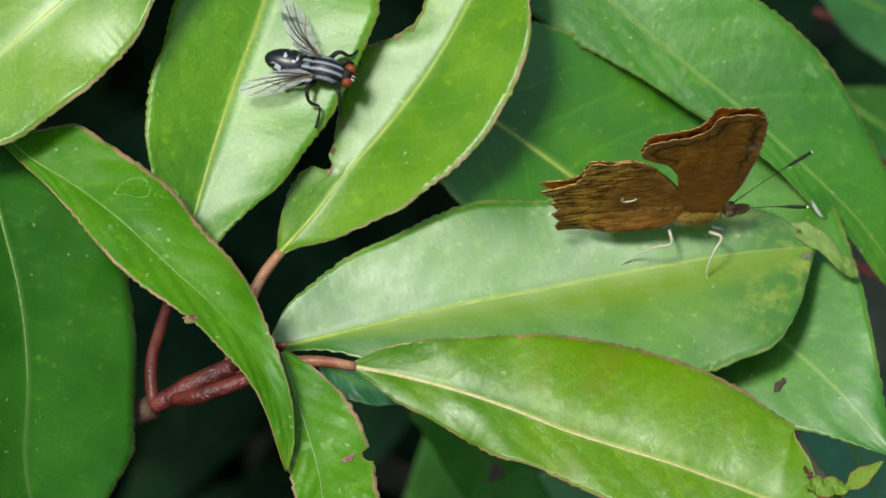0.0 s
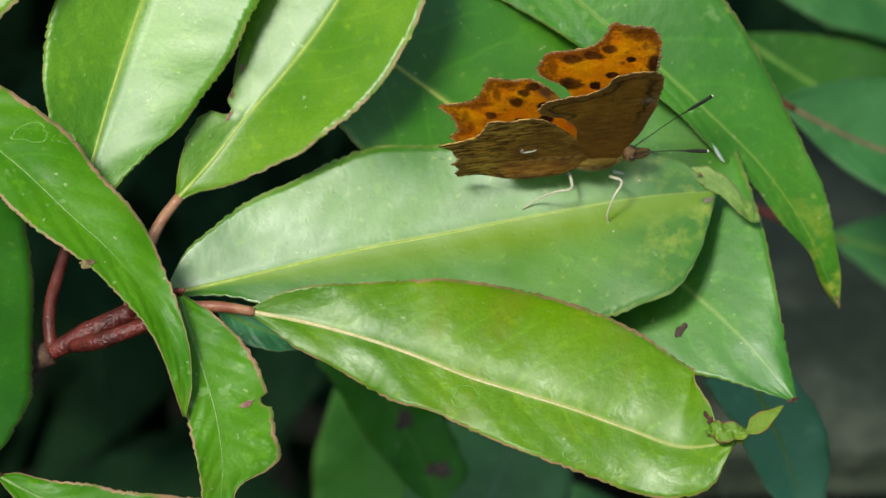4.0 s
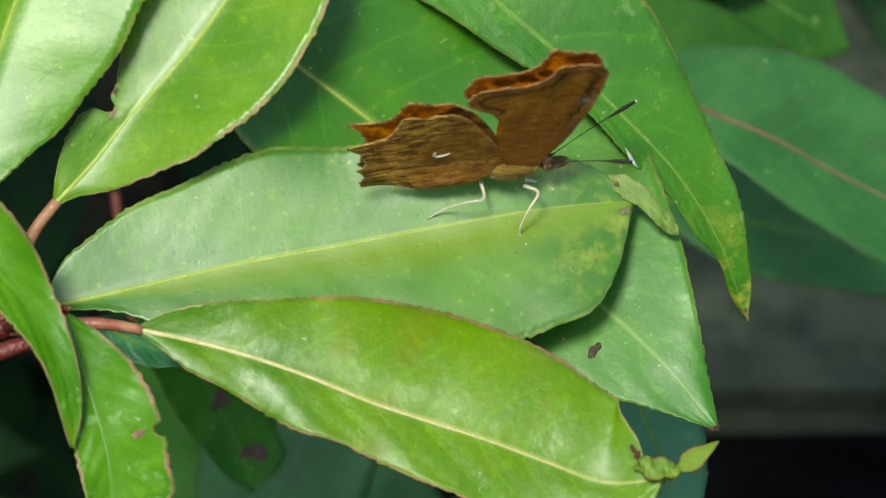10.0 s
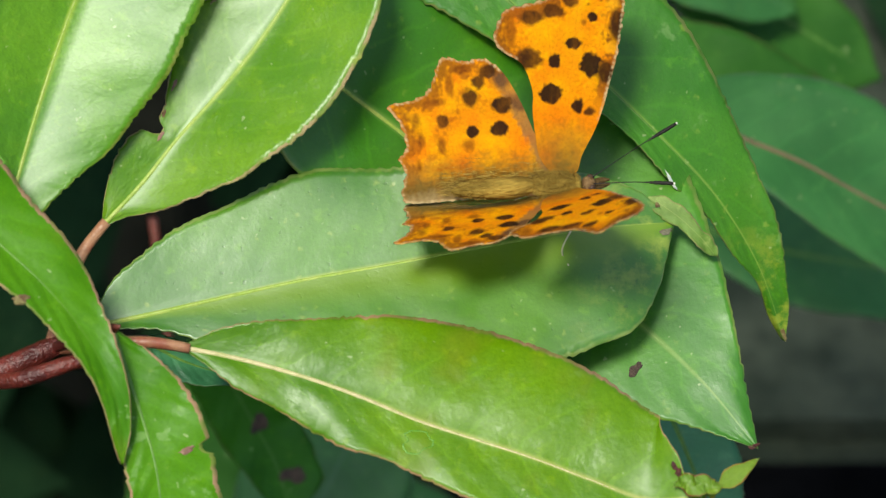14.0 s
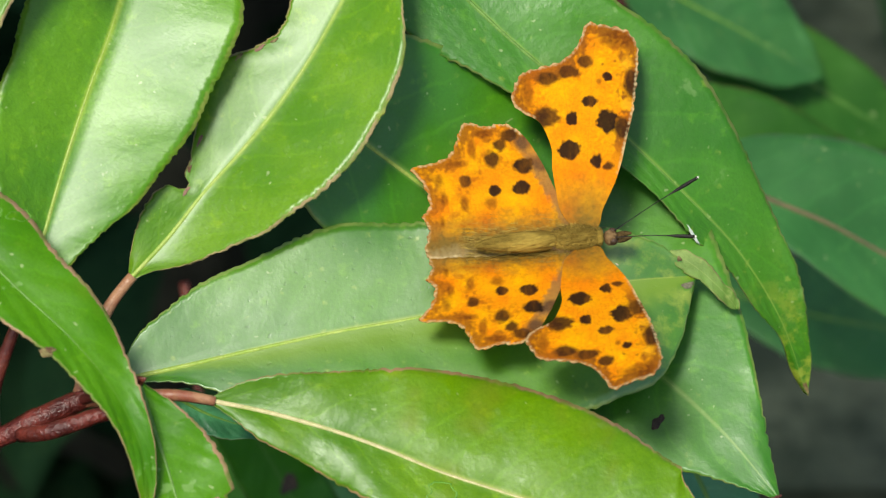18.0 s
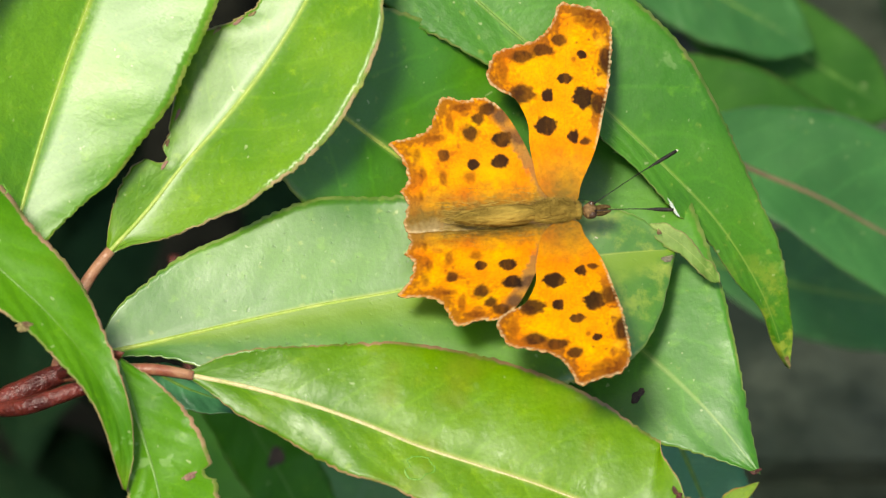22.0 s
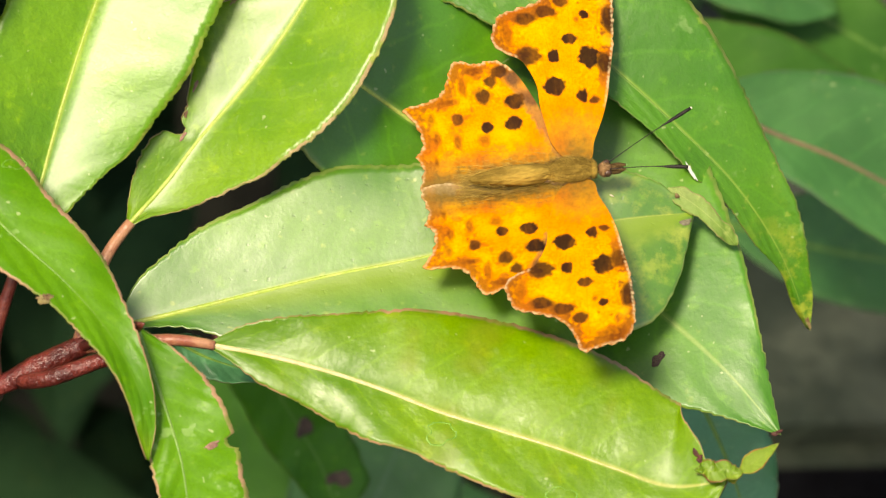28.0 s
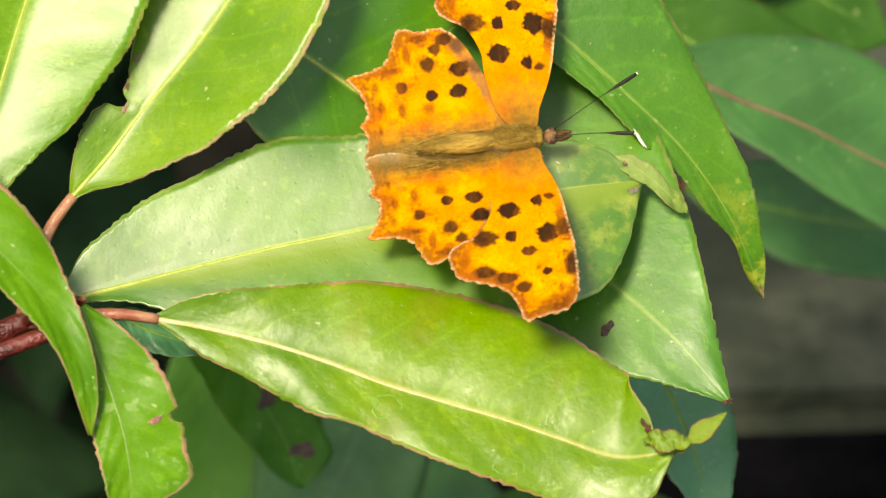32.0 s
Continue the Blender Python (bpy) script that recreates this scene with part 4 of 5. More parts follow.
    lay(np.clip((0.40 - rim) / 0.2, 0, 1) * np.clip(0.65 + 1.5 * crisp, 0, 1) * np.clip((far - 5) / 4, 0, 1) * 0.75, PALE)
    hind = name == "hindwing"
    below = np.empty_like(color)
    below[:] = (0.44, 0.190, 0.028) if hind else (0.34, 0.128, 0.017)
    below += 0.10 * (wide + 0.5 * rough)[..., None] * np.array((1.0, 0.42, 0.06))

    def under_lay(amount, paint):
        nonlocal below
        amount = np.clip(amount, 0, 1)[..., None]
        below = below * (1 - amount) + np.array(paint) * amount

    middle = 9.5 if hind else 12.0
    patchy = np.array([[noise.noise((x * 0.5 + seed, y * 1.5, 7.0)) for x, y in zip(ra, rb)] for ra, rb in zip(a, b)])
    under_lay(np.clip((patchy - 0.05) / 0.3, 0, 1) * (0.6 if hind else 0.3), (0.085, 0.034, 0.012))
    under_lay(np.clip((-patchy - 0.15) / 0.3, 0, 1) * (0.4 if hind else 0.25), (0.52, 0.27, 0.055))
    under_lay(np.clip((middle + 1.6 * rough + 0.8 * crisp - far) / 2.4, 0, 1) * (0.55 if hind else 0.4), (0.115, 0.042, 0.013))
    under_lay(np.clip(1 - np.abs(far - middle - 1.6 * rough - 0.8 * crisp) / 0.8, 0, 1) * (0.5 if hind else 0.25), (0.035, 0.015, 0.008))
    # wavy dark line inside the outer edge, greyish beyond it
    under_lay(np.clip((1.5 + 0.5 * crisp - rim) / 0.8, 0, 1) * 0.45, (0.16, 0.085, 0.038))
    under_lay(np.clip(1 - np.abs(rim - 1.5 - 0.7 * rough - 0.3 * (cells - 0.5)) / (0.55 + 0.5 * wide), 0, 1) * np.clip((far - 8) / 4, 0, 1) * (0.55 if hind else 0.9), (0.022, 0.012, 0.008))
    under_lay(np.clip(1 - np.abs(((fan * 4.4) % 1) - 0.5) / 0.03, 0, 1) * np.clip((far - 3) / 3, 0, 1) * 0.35, (0.05, 0.02, 0.008))
    if hind:
        # dotted pale lines along the front edge and over the abdomen
        front = np.hypot(a - np.clip(a, -6.0, -1.8), b - (1.1 - 2.35 * np.clip(a, -6.0, -1.8)) + 1.4)
        under_lay(np.clip(1 - front / 0.30, 0, 1) * (np.sin(6.5 * b) > 0.1) * 0.7, (0.46, 0.36, 0.22))
        low = np.hypot(a - np.clip(a, -9.0, -2.5), b - 2.2 + 0.1 * (a + 5))
        under_lay(np.clip(1 - low / 0.28, 0, 1) * (np.sin(5.5 * a) > -0.1) * 0.6, (0.46, 0.30, 0.14))
    else:
        under_lay(np.clip(1 - np.hypot((a - 6.3) / 1.5, (b - 16.6) / 1.6) + 0.4 * rough, 0, 1) * 0.55, (0.36, 0.27, 0.18))
        under_lay(np.clip(1 - np.hypot((a - 5.6) / 2.2, (b - 22.8) / 2.4) + 0.3 * rough, 0, 1) * 0.6, (0.46, 0.20, 0.035))
    under_lay(np.clip((0.30 - rim) / 0.2, 0, 1) * np.clip((far - 5) / 4, 0, 1) * 0.6, (0.40, 0.29, 0.15))
    below = np.clip(below, 0.004, 1)
    gold = np.clip((far - middle + 1.5) / 3.0, 0, 1) * np.clip(0.75 + 1.2 * wide + 0.6 * rough, 0.1, 1) * (1.0 if hind else 0.12) + (0.25 if hind else 0.0)
    camber = 0.30 * np.sin(np.clip(far / 24, 0, 1) * np.pi) + 0.04 * np.sin(fan * 33) * np.clip((far - 6) / 8, 0, 1) + (0.06 * rough + 0.12 * wide) * np.clip((far - 8) / 10, 0, 1)
    if not hind:
        # the tip is twisted: its front edge stands higher than the corner behind it
        camber = camber + (0.45 if mirror < 0 else -0.1) * np.clip((b - 12) / 11, 0, 1) * np.interp(a, (-7, -2, 1.8, 4.6, 7.5), (0, -0.5, -1, 0, 1))
    else:
        # its inner margin lies round the side of the abdomen and turns in behind it
        round_it = np.clip((3.0 - b) / 3.6, 0, 1) ** 1.4 * np.clip((-1.5 - a) / 4, 0, 1) * np.clip((a + 15.5) / 5, 0, 1)
        camber = camber - 0.9 * round_it + (0.5 if mirror < 0 else -0.3) * np.clip((2.0 - b) / 2.4, 0, 1) ** 1.5 * np.clip((-12 - a) / 5, 0, 1)
    top = np.stack([a, b * mirror, camber + 0.07], -1).reshape(-1, 3)
    under = np.stack([a, b * mirror, camber - 0.07], -1).reshape(-1, 3)
    base, rows = len(top), len(steps)
    quads = [(i * count + j, i * count + (j + 1) % count, (i + 1) * count + (j + 1) % count, (i + 1) * count + j) for i in range(rows - 1) for j in range(count)]
    if mirror > 0:
        quads = [f[::-1] for f in quads]
    hub = [tuple(range(count))] if mirror < 0 else [tuple(range(count))[::-1]]
    upper_faces = quads + [hub[0][::-1]]
    lower_faces = [tuple(base + v for v in f[::-1]) for f in upper_faces]
    brim = [((rows - 1) * count + j, (rows - 1) * count + (j + 1) % count, base + (rows - 1) * count + (j + 1) % count, base + (rows - 1) * count + j) for j in range(count)]
    faces = upper_faces + lower_faces + brim
    pick = [0] * len(upper_faces) + [1] * (len(lower_faces) + len(brim))
    me = mesh_of(name, np.vstack([top, under]) / 1000, faces, (WING_TOP, WING_UNDER), pick=pick)
    layer = me.color_attributes.new("pattern", "FLOAT_COLOR", "POINT")
    both = np.vstack([np.clip(color, 0.004, 1).reshape(-1, 3), below.reshape(-1, 3)])
    shares = np.concatenate([np.ones(len(both) // 2), np.clip(gold, 0, 1).ravel()])[:, None]
    layer.data.foreach_set("color", np.hstack([both, shares]).astype(np.float32).ravel())
    return child(name, me, parent)


def ball(name, centre, radii, material, parent, label="", tip=0.0, lumps=0.0, seed=0, rings=20, sides=24):
    """An egg-shaped part along x; tip draws its rear end out."""
    rng = np.random.RandomState(seed)
    verts = []
    for i in range(rings + 1):
        a = math.pi * i / rings
        x = math.cos(a)
        r = math.sin(a) * (1 + tip * x)
        for j in range(sides):
            b = 2 * math.pi * j / sides
            k = 1 + lumps * rng.uniform(-1, 1)
            verts.append((centre[0] + radii[0] * x, centre[1] + radii[1] * r * k * math.cos(b), centre[2] + radii[2] * r * k * math.sin(b)))
    faces = [(i * sides + j, (i + 1) * sides + j, (i + 1) * sides + (j + 1) % sides, i * sides + (j + 1) % sides) for i in range(rings) for j in range(sides)]
    return child(name, mesh_of(name, np.array(verts) / 1000, faces, material), parent, label)


def fuzz(name, parent, centre, radii, material, count, long, seed, back=0.5, belly=False):
    """Short hairs that stand on an egg-shaped part and lean to its rear."""
    rng = np.random.RandomState(seed)
    verts, faces = [], []
    for _ in range(count):
        d = unit(rng.randn(3))
        if belly:
            d[2] = -abs(d[2]) + 0.15
        root = np.array(centre) + d * np.array(radii) * 0.97
        lean = unit(d / np.array(radii) + np.array((-back, 0, 0)) + 0.25 * rng.randn(3))
        side = unit(np.cross(lean, rng.randn(3))) * 0.026
        far = root + lean * long * rng.uniform(0.5, 1.1)
        n = len(verts)
        verts += [root - side, root + side, far]
        faces.append((n, n + 1, n + 2))
    return child(name, mesh_of(name, np.array(verts) / 1000, faces, material), parent)


def frame_of(place, forward, up):
    f = Vector(forward).normalized()
    u = (Vector(up) - Vector(up).dot(f) * f).normalized()
    turn = Matrix((f, u.cross(f), u)).transposed().to_4x4()
    return VIEW @ Matrix.Translation(Vector(place) / 1000) @ turn


PERCH = frame_of((24.2, 7.2, -2.5), (0.994, 0.078, 0.0), (-0.04, 0.5, 0.866))


def local(at, p):
    """A point of the plan in a thing's own space, in millimetres."""
    return tuple((at.inverted() @ to_world(p)) * 1000)


butterfly = new("butterfly")
butterfly.matrix_basis = PERCH
tagged(butterfly, "orange comma butterfly with ragged, dark-spotted wings on a leaf", "butterfly")
BODY = (-0.7, 0.85, 1.9)


def on_body(x, y=0.0, z=0.0):
    return (BODY[0] + x, BODY[1] + y, BODY[2] + z)


ball("thorax", on_body(-0.4), (3.1, 1.6, 1.6), FUR, butterfly, "furry olive-brown thorax", 0.0, 0.05, 1)
ball("collar", on_body(2.2), (0.6, 1.2, 1.15), FUR, butterfly, "furry collar behind the head", 0.0, 0.05, 7)
ball("abdomen", on_body(-7.2, 0.0, 0.1), (5.2, 1.2, 1.35), FUR, butterfly, "furry brown abdomen", 0.30, 0.04, 2)
head = ball("head", on_body(3.6, 0.0, -0.4), (0.85, 0.98, 0.9), FUR_BELLY, butterfly, "", 0.0, 0.06, 3)
fuzz("thorax_hair", butterfly, on_body(-0.4), (3.1, 1.55, 1.6), FUR, 2300, 0.7, 4)
fuzz("thorax_hair", butterfly, on_body(-0.4), (3.1, 1.55, 1.6), FUR_GOLD, 900, 0.9, 14)
fuzz("belly_hair", butterfly, on_body(-0.6), (3.3, 1.66, 1.68), FUR_BELLY, 2200, 0.7, 24, 0.6, True)
fuzz("abdomen_hair", butterfly, on_body(-7.2, 0.0, 0.1), (5.2, 1.1, 1.3), FUR, 2000, 0.36, 5, 1.2)
fuzz("abdomen_hair", butterfly, on_body(-7.2, 0.0, 0.1), (5.2, 1.1, 1.3), FUR_GOLD, 900, 0.42, 15, 1.0)
for y in (-1, 1):
    ball("eye", on_body(3.85, 0.68 * y, -0.2), (0.52, 0.42, 0.52), EYE, head)
    palp = curve_points([on_body(4.2, 0.3 * y, -0.6), on_body(5.2, 0.34 * y, -0.4), on_body(6.1, 0.25 * y, -0.2)], 8)
    child("palp", tube_mesh("palp", palp, (0.34, 0.4, 0.15), FUR_DARK, 8, 0.1), head)
for y, tip in ((1, (37.2, 15.9, -2.0)), (-1, (36.4, 9.1, 2.0))):
    end = np.array(local(PERCH, tip))
    root = np.array(on_body(4.1, 0.45 * y, 0.4))
    bend = (root + end) / 2 + np.array((0, 0, 0.35))
    feeler = child("antenna", tube_mesh("antenna", curve_points([root, bend, end], 30), (0.09, 0.06, 0.055, 0.055, 0.055, 0.06, 0.08, 0.22, 0.25, 0.2), BLACK, 8), butterfly, "thin dark antenna with a pale tip")
    ball("antenna_tip", tuple(end + 0.05 * unit(end - root)), (0.17, 0.16, 0.16), CREAM, feeler, rings=8, sides=10)
LEG_LINES = ([(19.6, 6.7, -3.2), (19.8, 4.8, -1.4), (18.0, 4.4, -1.0), (15.6, 3.5, -4.0), (13.7, 2.3, -6.4)], [(24.6, 6.2, -3.0), (26.0, 5.5, -1.0), (25.0, 3.7, -1.0), (24.2, 1.5, -3.0), (24.5, 0.2, -4.6), (25.0, -0.6, -5.2)],
             [(20.2, 7.6, -4.5), (19.6, 7.2, -6.0), (18.8, 6.8, -8.0)], [(25.1, 6.8, -5.0), (27.0, 6.4, -7.0), (28.5, 5.6, -8.6)])
for line in LEG_LINES:
    line[-1] = on_blade(BELOW, line[-1], 0.1)
    child("leg", tube_mesh("leg", curve_points([local(PERCH, p) for p in line], 26), (0.22, 0.16, 0.12, 0.10, 0.08), LEG, 8), butterfly, "slender cream leg")
WINGS = []
for side in (1, -1):
    WINGS.append((wing(butterfly, "forewing", FORE_EDGE, FORE_SPOTS, (0.3, 1.6), side, 5, 0), side))
    WINGS.append((wing(butterfly, "hindwing", HIND_EDGE, HIND_SPOTS, (-4.0, 2.4), side, 8, -0.4), side))


def wing_hair(item, side, count, seed):
    """Long hairs that lie over the base of a hindwing and point to its rear."""
    rng = np.random.RandomState(seed)
    verts, faces = [], []
    for _ in range(count):
        a, b = rng.uniform(-13.5, -1.5), abs(rng.normal(0, 1.25)) - 0.7
        if b > 1.2 - 0.42 * a:
            continue
        way = unit(np.array((-1.0, 0.16 * rng.randn() + 0.10, 0.12 + 0.10 * rng.rand())))
        root, long = np.array((a, b, 0.12 + 0.30 * np.sin(np.clip(math.hypot(a + 4.0, b - 2.4) / 24, 0, 1) * np.pi))), rng.uniform(0.8, 1.9)
        across = 0.022 * unit(np.cross(way, (0, 0, 1.0)))
        n = len(verts)
        for p in (root - across, root + across, root + way * long):
            verts.append((p[0], p[1] * side, p[2]))
        faces.append((n, n + 1, n + 2))
    child("wing_hair", mesh_of("wing_hair", np.array(verts) / 1000, faces, FUR_GOLD if seed % 2 else FUR), item, "long golden-brown hairs at the wing base")


comma = [(-9.4, 6.1), (-9.7, 5.5), (-9.3, 5.1), (-8.4, 5.1), (-7.8, 5.4)]
for item, side in WINGS:
    if item.name.startswith("hindwing"):
        wing_hair(item, side, 330, 50)
        wing_hair(item, side, 260, 51)
        line = curve_points([(a, b * side, 0.05) for a, b in comma], 16)
        child("comma_mark", tube_mesh("comma_mark", line, (0.06, 0.13, 0.13, 0.07), PALE_MARK, 6), item, "small white comma-shaped mark")

# ---- the fly ----
FLY_SEAT = frame_of(on_blade(FLYLEAF, (-23.1, 26.7, 3.0), 2.4), (0.965, -0.24, 0.05), (-0.1, 0.3, 0.95))
FLY_GREY = Nodes("fly_thorax")
_p = FLY_GREY.tree.nodes.new("ShaderNodeSeparateXYZ")
FLY_GREY.put(_p.inputs[0], FLY_GREY.coords())
_stripe = FLY_GREY.ramp(FLY_GREY.math("PINGPONG", FLY_GREY.math("ADD", FLY_GREY.math("MULTIPLY", _p.outputs[1], 1150.0), 0.0), 0.5), 0.27, 0.36)
FLY_GREY.done(FLY_GREY.mix(_stripe, (0.008, 0.008, 0.010), (0.24, 0.25, 0.28)), 0.45, FLY_GREY.bump(FLY_GREY.noise(2500), 0.4, 0.0002))
FLY_GREY = FLY_GREY.mat
FLY_CHECK = Nodes("fly_abdomen")
_c = FLY_CHECK.node("ShaderNodeTexChecker", Scale=1250.0)
FLY_CHECK.put(_c.inputs["Vector"], FLY_CHECK.coords())
FLY_CHECK.done(FLY_CHECK.mix(FLY_CHECK.math("MULTIPLY", _c.outputs[1], FLY_CHECK.ramp(FLY_CHECK.noise(800, 2), 0.55, 0.60)), (0.006, 0.006, 0.007), (0.42, 0.43, 0.46)), 0.35)
FLY_CHECK = FLY_CHECK.mat
FLY_EYE = plain_material("fly_eye", (0.18, 0.03, 0.010), (0.26, 0.05, 0.014), 3000, 0.3)
FLY_PALE = plain_material("pale_scale", (0.30, 0.30, 0.32), (0.50, 0.50, 0.52), 2000, 0.4)
LEG_BROWN = plain_material("brown_wing_edge", (0.10, 0.06, 0.025), (0.20, 0.13, 0.06), 1500, 0.5)
FLY_WING = Nodes("fly_wing")
_v = FLY_WING.ramp(FLY_WING.noise(900, 3, 0.6, stretch=(0.15, 1.4, 1)), 0.56, 0.62)
FLY_WING.done(FLY_WING.mix(_v, (0.40, 0.40, 0.38), (0.03, 0.03, 0.03)), 0.22, None, 0.7)
_t = FLY_WING.tree.nodes.new("ShaderNodeBsdfTransparent")
_m = FLY_WING.tree.nodes.new("ShaderNodeMixShader")
FLY_WING.put(_m.inputs[0], FLY_WING.math("ADD", FLY_WING.math("MULTIPLY", _v, 0.3), 0.26))
FLY_WING.tree.links.new(_t.outputs[0], _m.inputs[1])
FLY_WING.tree.links.new(FLY_WING.bsdf.outputs[0], _m.inputs[2])
FLY_WING.tree.links.new(_m.outputs[0], FLY_WING.out.inputs["Surface"])
FLY_WING = FLY_WING.mat

fly = new("fly")
fly.matrix_basis = FLY_SEAT
tagged(fly, "grey-striped flesh fly with red eyes on a leaf", "fly")
ball("thorax", (0.7, 0, 0), (2.35, 1.7, 1.6), FLY_GREY, fly, "grey thorax with black stripes", -0.08, 0.02, 1)
ball("scutellum", (-1.7, 0, 0.45), (0.95, 1.0, 0.75), FLY_GREY, fly, "grey shield behind the thorax", 0.0, 0.02, 3)
ball("abdomen", (-4.1, 0, -0.3), (3.1, 1.7, 1.4), FLY_CHECK, fly, "black abdomen with silver-white spots", 0.1, 0.02, 2)
fly_head = ball("head", (3.2, 0, -0.2), (0.75, 1.25, 1.0), BLACK, fly)
for y in (-1, 1):
    ball("eye", (3.5, 0.88 * y, 0.0), (0.72, 0.62, 0.8), FLY_EYE, fly_head, "brick-red eye")
    child("antenna", tube_mesh("antenna", [(3.9, 0.15 * y, 0.1), (4.6, 0.35 * y, 0.2), (5.2, 0.75 * y, 0.1)], (0.14, 0.1, 0.04), BLACK, 6), fly_head)
ball("face", (4.0, -0.15, -0.3), (0.35, 0.42, 0.5), CREAM, fly_head)
for y, rim in ((1, ((-0.2, 1.2), (-1.6, 3.3), (-3.6, 6.0), (-5.6, 7.6), (-6.9, 7.7), (-6.8, 6.2), (-5.4, 3.6), (-3.0, 1.4))), (-1, ((-0.4, 1.2), (-2.6, 3.2), (-5.2, 4.9), (-7.8, 5.7), (-9.2, 5.3), (-8.6, 3.9), (-6.2, 2.2), (-3.0, 0.9)))):
    ring = curve_points([(a, b, 0) for a, b in (*rim, rim[0])], 61)[:-1]
    ring[:, 2] = 1.1 + 0.10 * ring[:, 0]
    ring[:, 1] *= y
    n = len(ring)
    verts = np.vstack([ring, ring - (0, 0, 0.04)])
    faces = [tuple(range(n)), tuple(range(n, 2 * n))[::-1]] + [(k, (k + 1) % n, n + (k + 1) % n, n + k) for k in range(n)]
    blade = child("wing", mesh_of("wing", verts / 1000, faces, FLY_WING, smooth=False), fly, "clear wing with dark veins")
    for k, tip in enumerate(rim[2:7]):
        end = (0.97 * tip[0], 0.97 * tip[1] * y, 1.15 + 0.10 * tip[0])
        run = curve_points([(-0.4, 1.25 * y, 1.15), (-1.2 + 0.42 * tip[0], (0.75 + 0.42 * tip[1]) * y, 1.08 + 0.045 * tip[0]), end], 14)
        child("vein", tube_mesh("vein", run, (0.16 - 0.02 * k, 0.08, 0.03), BLACK if k else LEG_BROWN, 5), blade)
    ball("calypter", (-1.6, 1.7 * y, 0.6), (0.9, 0.55, 0.2), FLY_PALE, fly, "pale scale at the wing root")
FLY_LEGS = ([(0.3, 1.3, -0.8), (1.6, 2.6, 0.3), (2.9, 2.7, -0.6), (3.7, 4.0, -1.4), (4.3, 5.4, -2.3)], [(1.8, 1.1, -1.0), (2.8, 2.0, -0.8), (3.6, 2.2, -1.8), (4.2, 2.7, -2.5)],
            [(-1.2, 1.2, -1.0), (-2.4, 2.4, -0.6), (-3.2, 2.6, -1.6), (-4.4, 3.2, -2.5)], [(-0.4, -1.3, -1.0), (-1.0, -3.0, 0.2), (-0.4, -4.2, -0.9), (0.9, -4.4, -1.5), (1.0, -6.8, -2.4)],
            [(1.8, -1.1, -1.0), (2.8, -2.2, -0.6), (3.1, -3.4, -1.8), (3.4, -4.2, -2.5)], [(-1.2, -1.2, -1.0), (-2.2, -2.2, -0.8), (-3.0, -2.4, -1.8), (-4.0, -2.9, -2.5)])
for line in FLY_LEGS:
    child("leg", tube_mesh("leg", curve_points(line, 20), (0.34, 0.30, 0.2, 0.15, 0.24), BLACK, 7, 0.06), fly, "bristly black leg")
fly_bristles = fuzz("bristle", fly, (0.7, 0, 0), (2.3, 1.6, 1.5), BLACK, 200, 0.9, 9)

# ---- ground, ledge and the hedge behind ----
# Soil far darker than real soil; shade under the shrub is in its colour.
SOIL = plain_material("shade_darkened_soil", (0.008, 0.008, 0.006), (0.017, 0.017, 0.012), 40, 0.95, 0.9, 0.02, depth=0.004)
STONE = plain_material("weathered_stone", (0.015, 0.023, 0.013), (0.060, 0.070, 0.046), 28, 0.85, 0.7, 0.3, depth=0.003)
# Near-black base colour, well below that of real timber.
TIMBER = plain_material("black_timber", (0.0018, 0.0018, 0.002), (0.0035, 0.0035, 0.004), 60, 0.95, 0.5, 0.02, depth=0.001)


def box(lo, hi):
    bm = bmesh.new()
    bmesh.ops.create_cube(bm, size=1.0)
    for v in bm.verts:
        v.co = [(lo[k] + hi[k]) / 2 + v.co[k] * (hi[k] - lo[k]) for k in range(3)]
    bmesh.ops.bevel(bm, geom=bm.edges[:], offset=0.006, segments=2, affect="EDGES")
    return bm


bm = bmesh.new()
bmesh.ops.create_grid(bm, x_segments=40, y_segments=40, size=300.0)
me = bpy.data.meshes.new("ground")
bm.to_mesh(me)
bm.free()
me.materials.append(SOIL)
tagged(new("ground", me), "bare garden soil, darkened for the shade under the shrub", "ground", kind="structure")

LIP = to_world((102.3, -46.8, -330.0))
bed = new("raised_bed")
tagged(bed, "dark timber raised bed edged with weathered stone", "raised bed", kind="structure")
part("board", box((LIP.x - 0.06, LIP.y - 0.03, 0.0), (1.2, LIP.y - 0.001, LIP.z)), TIMBER, bed, "near-black board", False)
rng = random.Random(4)
x = LIP.x - 0.055
while x < 1.2:
    wide = rng.uniform(0.16, 0.30)
    part("coping_stone", box((x, LIP.y + 0.001, LIP.z - 0.03), (x + wide - 0.008, LIP.y + rng.uniform(0.20, 0.24), LIP.z + rng.uniform(-0.004, 0.0))), STONE, bed, "", False)
    x += wide
part("bedding", box((LIP.x - 0.06, LIP.y + 0.002, 0.0), (1.2, LIP.y + 0.9, LIP.z - 0.031)), SOIL, bed, "bedding soil in the shade-darkened colour", False)


